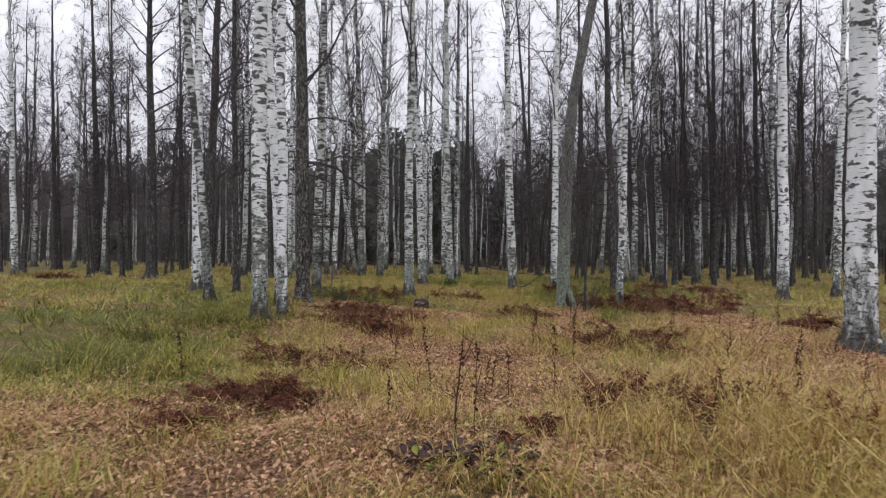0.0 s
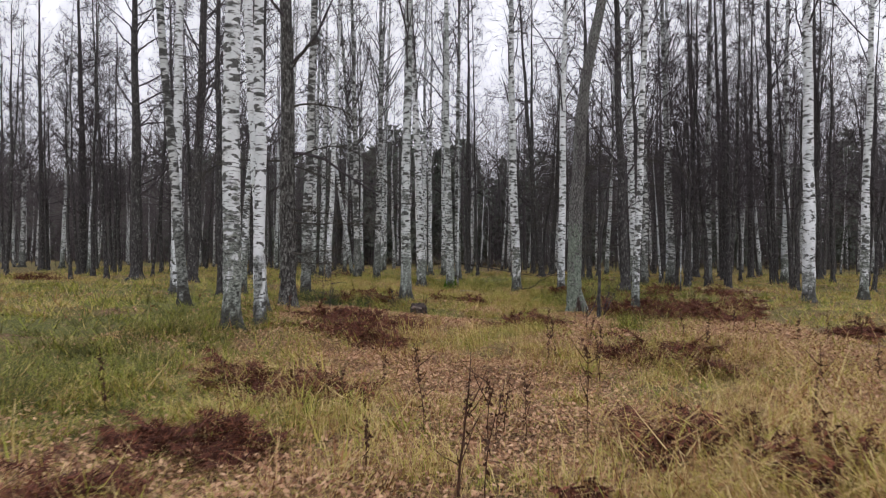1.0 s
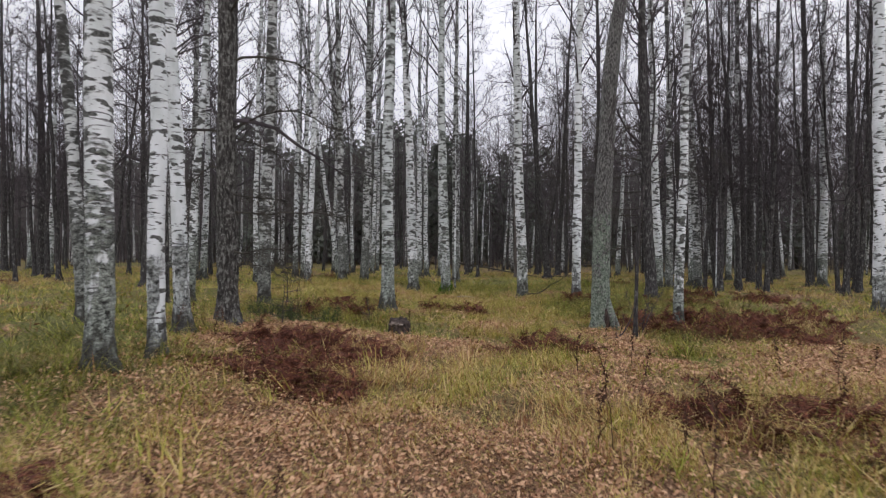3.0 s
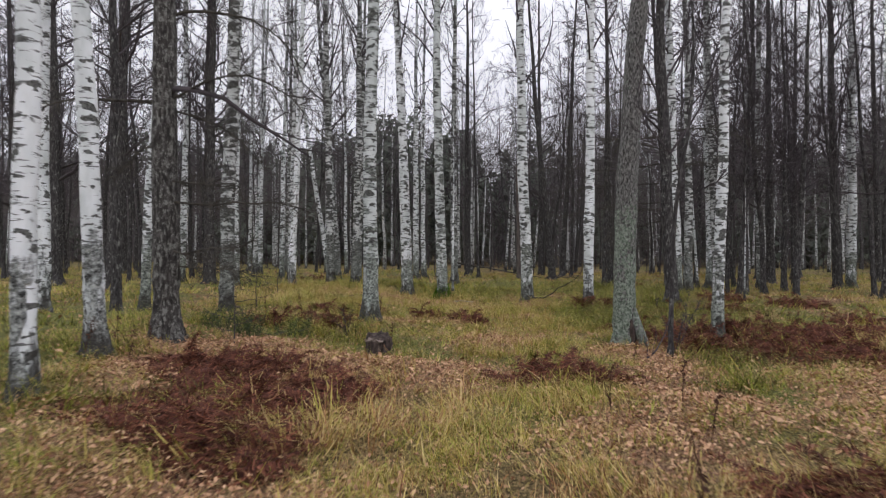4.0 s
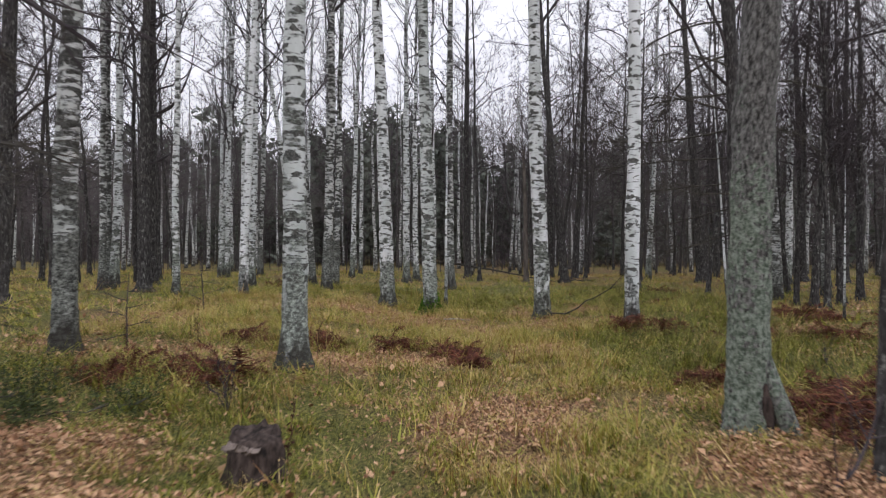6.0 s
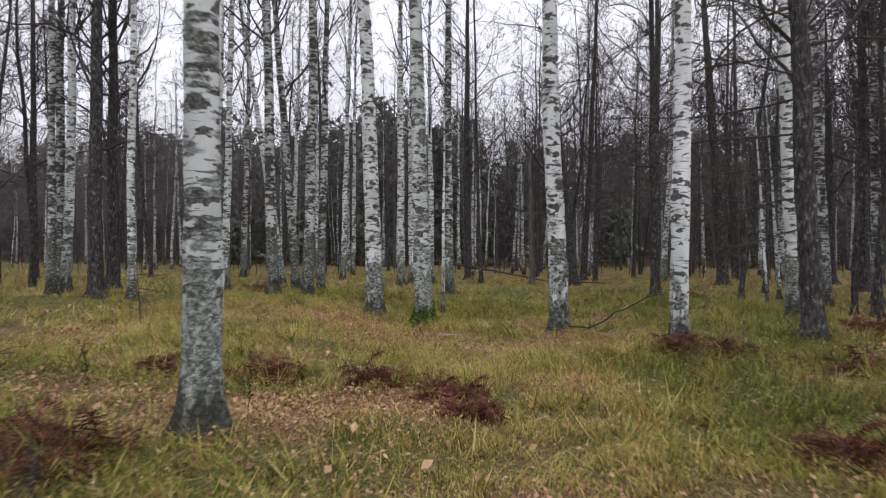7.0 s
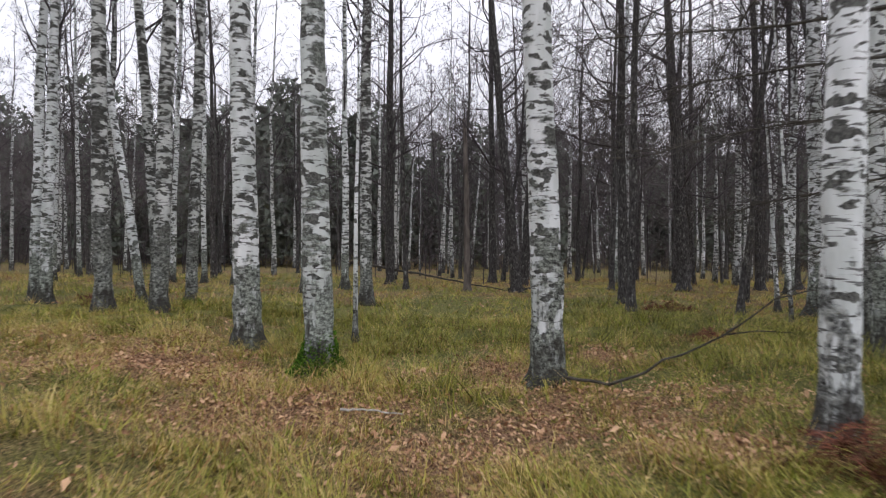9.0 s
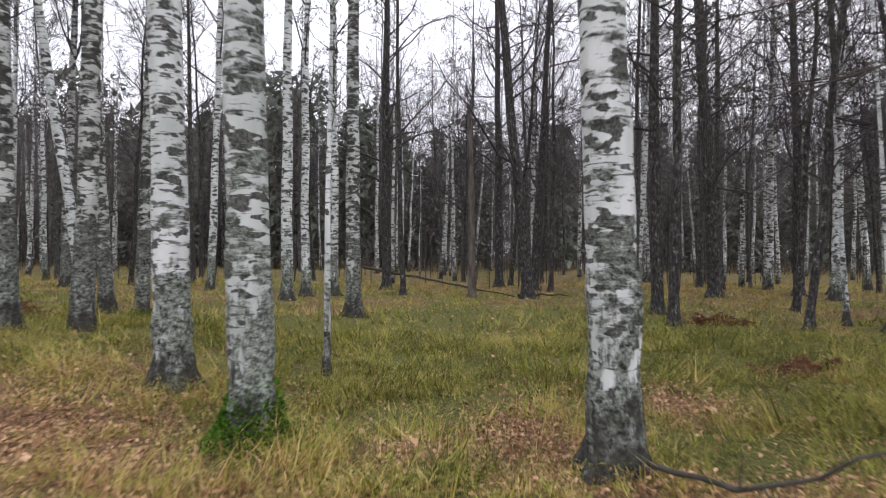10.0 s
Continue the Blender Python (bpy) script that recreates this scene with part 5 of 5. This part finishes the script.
dead_sapling(-3.95, 16.25, 0.75, 7, 221)
dead_sapling(-5.3, 20.6, 1.0, 7, 222)
dead_sapling(-6.5, 25.4, 1.2, 7, 223)


def low_bush(x, y, spread, high, seed):
    """A low dark green bush: thin stems with small narrow leaves."""
    rng = np.random.default_rng(seed)
    ob = thing("low_bush", x, y, "low dark green bush between grass and leaf litter", "bush")
    z0 = float(ground_height(x, y))
    n = 26
    a, q = rng.random(n) * 6.28, np.sqrt(rng.random(n))
    foot = np.stack([np.cos(a) * q * spread * 0.5, np.sin(a) * q * spread * 0.5, np.zeros(n)], axis=1)
    foot[:, 2] = ground_height(x + foot[:, 0], y + foot[:, 1]) - z0
    rise = np.stack([np.cos(a) * 0.3 * q, np.sin(a) * 0.3 * q, np.ones(n)], axis=1) * (high * rng.uniform(0.5, 1.0, n))[:, None]
    u = np.linspace(0, 1, 6)[None, :, None]
    paths = foot[:, None] + rise[:, None] * u + np.cumsum(rng.normal(0, 0.012, (n, 6, 3)), axis=1) * u
    for line in paths:
        part("stem", mesh_of("stem", *tubes(line[None], np.linspace(0.003, 0.001, 6), 4), mats=[TWIG]), ob)
    m = 1100
    i, k = rng.integers(0, n, m), rng.integers(1, 6, m)
    c = paths[i, k] + rng.normal(0, 0.025, (m, 3))
    d = unit(rng.normal(0, 1, (m, 3)) + (0, 0, 0.3)) * rng.uniform(0.015, 0.045, (m, 1))
    w = unit(np.cross(d, rng.normal(0, 1, (m, 3)))) * rng.uniform(0.004, 0.01, (m, 1))
    leaf = np.stack([c, c + d * 0.5 + w, c + d, c + d * 0.5 - w], axis=1).reshape(-1, 3)
    part("foliage", mesh_of("foliage", leaf, np.arange(m * 4).reshape(-1, 4), None, [BUSH_LEAF], False), ob)["kind"] = "stuff"


low_bush(-4.45, 17.6, 0.8, 0.36, 231)
low_bush(-4.05, 17.15, 0.6, 0.3, 232)
low_bush(-4.9, 17.9, 0.7, 0.32, 233)
low_bush(-3.55, 17.75, 0.6, 0.24, 234)


def curved_shrub(x, y):
    """A bare stem that bows up out of the leaves towards a young tree."""
    rng = np.random.default_rng(241)
    ob = thing("bare_shrub", x, y, "leafless bowed shrub stem rising from pink-brown leaves", "shrub")
    u = np.linspace(0, 1, 14)
    bow = np.stack([0.44 * u, 0.16 * u, -0.03 + 0.1 * u + 0.5 * u ** 2.6], axis=1) + rng.normal(0, 0.004, (14, 3))
    part("stem", mesh_of("stem", *tubes(bow[None], np.linspace(0.016, 0.007, 14), 7), mats=[TWIG]), ob)
    for i, (dx, dy, dz) in ((3, (0.0, 0.05, 0.5)), (5, (0.05, -0.04, 0.34)), (8, (-0.06, 0.05, 0.3)), (11, (0.14, 0.02, 0.45)), (10, (0.4, 0.1, 0.02))):
        v = np.linspace(0, 1, 8)[:, None]
        line = bow[i] + np.array((dx, dy, dz)) * v + np.cumsum(rng.normal(0, 0.008, (8, 3)), axis=0) * v
        part("twig", mesh_of("twig", *tubes(line[None], np.linspace(0.006, 0.0018, 8), 5), mats=[TWIG]), ob)


curved_shrub(1.82, 16.65)


# ---- grass and fallen leaves ----
def grass(name, label, n, seed, x_span, y_lo, y_hi, width, size, clump, flat_lie=False, middle=None, straw=None):
    """Tufts of bent blades; flat_lie: dead straw matted down among the leaves."""
    rng = np.random.default_rng(seed)
    tufts = n // clump
    m = tufts * 6
    ty = y_lo + (y_hi - y_lo) * rng.random(m)
    tx = (-0.025 * ty if middle is None else middle) + rng.uniform(-1, 1, m) * (x_span[0] + (x_span[1] - x_span[0]) * (ty - y_lo) / (y_hi - y_lo))
    if middle is not None:
        tx, ty = middle + rng.normal(0, 0.6, m) * x_span[0], (y_lo + y_hi) / 2 + rng.normal(0, 0.3, m) * (y_hi - y_lo)
    litter = litter_at(tx, ty)
    chance = litter + 0.15 if flat_lie else (1.0 - 0.88 * litter) * np.clip(3.0 * lattice(tx, ty, 0.5, 70) - 0.6, 0.25, 1) * (1 - 0.15 * np.clip((9 - ty) / 3, 0, 1))
    keep = rng.random(m) < chance
    tx, ty = tx[keep][:tufts], ty[keep][:tufts]
    row = np.repeat(np.arange(len(tx)), clump)
    n = len(row)
    ox, oy = rng.normal(0, 1, (2, n)) * (0.12 if flat_lie else 0.05)
    x, y = tx[row] + ox, ty[row] + oy
    tall = (0.5 + 1.0 * lattice(tx, ty, 1.7, 71) + 0.35 * bump_at(tx, ty, 2.2, 5.0, 1.4, 1.3) + 0.2 * bump_at(tx, ty, -5, 10, 3, 4)) * np.exp(rng.normal(0.0, 0.42, len(tx))) * (0.65 + 0.7 * lattice(tx, ty, 0.5, 70))
    tall = np.minimum(tall, 1.9) * (1 - 0.35 * litter_at(tx, ty) * np.clip((ty - 11) / 3, 0, 1))
    length = size * (1 + 0.12 * np.clip((ty[row] - 17) / 5, 0, 1)) * tall[row] * rng.uniform(0.4, 1.25, n)
    swath = (12.6 * lattice(tx, ty, 2.4, 73) + 3.0 * lattice(tx, ty, 0.7, 74))[row]
    combed = np.where(rng.random(n) < 0.55, swath + rng.normal(0, 0.55, n), np.arctan2(oy, ox) + rng.normal(0, 0.9, n))
    az = rng.random(n) * 2 * np.pi if flat_lie else combed
    lean, bend = (rng.uniform(1.15, 1.5, n), rng.uniform(-0.1, 0.25, n)) if flat_lie else (rng.uniform(0.12, 1.0, n), rng.uniform(0.4, 1.5, n))
    base = np.stack([x, y, ground_height(x, y) - (0.0 if flat_lie else 0.01)], axis=1)
    flat = np.stack([np.cos(az), np.sin(az), 0 * az], axis=1)
    up = np.array((0, 0, 1.0))
    d1 = flat * np.sin(lean)[:, None] + up * np.cos(lean)[:, None]
    d2 = flat * np.sin(lean + bend)[:, None] + up * np.cos(lean + bend)[:, None]
    mid = base + d1 * (length * 0.55)[:, None]
    tip = mid + d2 * (length * 0.5)[:, None]
    turn = az + (rng.uniform(1.2, 1.9, n) if flat_lie else rng.uniform(0.6, 2.5, n))
    w = np.stack([np.cos(turn), np.sin(turn), 0 * turn], axis=1) * (width * rng.uniform(0.6, 1.4, n) / 2)[:, None]
    tone = (0.26 + 0 * tx if flat_lie else green_and_shade_at(tx, ty)) + rng.normal(0, 0.19, len(tx))
    tone = np.where(rng.random(n) < 0.36 - 0.34 * tone[row], rng.uniform(0.22, 0.38, n), tone[row])
    if straw is not None:
        tone = straw + rng.normal(0, 0.05, n)
    if width > 0.01:
        verts = np.stack([base - w, base + w, tip], axis=1).reshape(-1, 3)
        me = mesh_of(name, verts, None, np.arange(n * 3).reshape(-1, 3), [GRASS], True, attrs={"green": np.repeat(tone, 3)})
    else:
        verts = np.stack([base - w, base + w, mid + w * 0.75, mid - w * 0.75, tip], axis=1).reshape(-1, 3)
        k = np.arange(n)[:, None] * 5
        me = mesh_of(name, verts, None, np.concatenate([k + (0, 1, 2), k + (3, 2, 4)]), [GRASS], True, attrs={"green": np.repeat(tone, 5)})
    tagged(new(name, me), label, "grass", kind="stuff")


grass("meadow_grass", "tufts of yellowing autumn grass", 250000, 81, (5.0, 8.0), 3.2, 35, 0.009, 0.205, 16)
grass("far_grass", "yellow-green grass under the trees", 240000, 82, (12, 34), -2, 56, 0.018, 0.22, 10)
grass("tall_straw", "long bent straw-coloured grass", 9000, 83, (3.5, 5.5), 3.2, 12, 0.007, 0.32, 9)
grass("tall_straw", "thick tuft of long bent straw-coloured grass", 8000, 85, (1.1, 1.3), 4.0, 6.4, 0.0085, 0.47, 9, middle=2.0, straw=0.31)
grass("matted_straw", "dead straw matted down among fallen leaves", 95000, 84, (5.0, 7.5), 3.2, 31, 0.007, 0.2, 7, True)


def leaves(n, seed, x_span, y_lo, y_hi, size):
    rng = np.random.default_rng(seed)
    m = n * 4
    y = y_lo + (y_hi - y_lo) * rng.random(m)
    x = -0.025 * y + rng.uniform(-1, 1, m) * (x_span[0] + (x_span[1] - x_span[0]) * (y - y_lo) / (y_hi - y_lo))
    keep = rng.random(m) < litter_at(x, y) ** 1.1 + 0.09
    x, y = x[keep][:n], y[keep][:n]
    n = len(x)
    s = size * rng.uniform(0.55, 1.3, n)[:, None]
    u = unit(rng.normal(0, 1, (n, 3)) * (1, 1, 0.5))
    v = unit(np.cross(u, rng.normal(0, 0.35, (n, 3)) + (0, 0, 1)))
    curl = np.array((0, 0, 1.0)) * s * rng.uniform(-0.15, 0.4, (n, 1))
    c = np.stack([x, y, ground_height(x, y) + rng.uniform(0.008, 0.075, n)], axis=1)
    verts = np.stack([c - u * s, c - v * s * 0.6 + curl, c + u * s, c + v * s * 0.6 + curl], axis=1).reshape(-1, 3)
    k = np.arange(n)[:, None] * 4
    me = mesh_of("fallen_leaves", verts, None, np.concatenate([k + (0, 1, 2), k + (0, 2, 3)]), [LEAF], False)
    tagged(new("fallen_leaves", me), "curled brown leaves fallen on the ground", "leaves", kind="stuff")


leaves(125000, 91, (5.0, 7.5), 3.2, 31, 0.021)
leaves(9000, 92, (14, 20), 12, 50, 0.045)
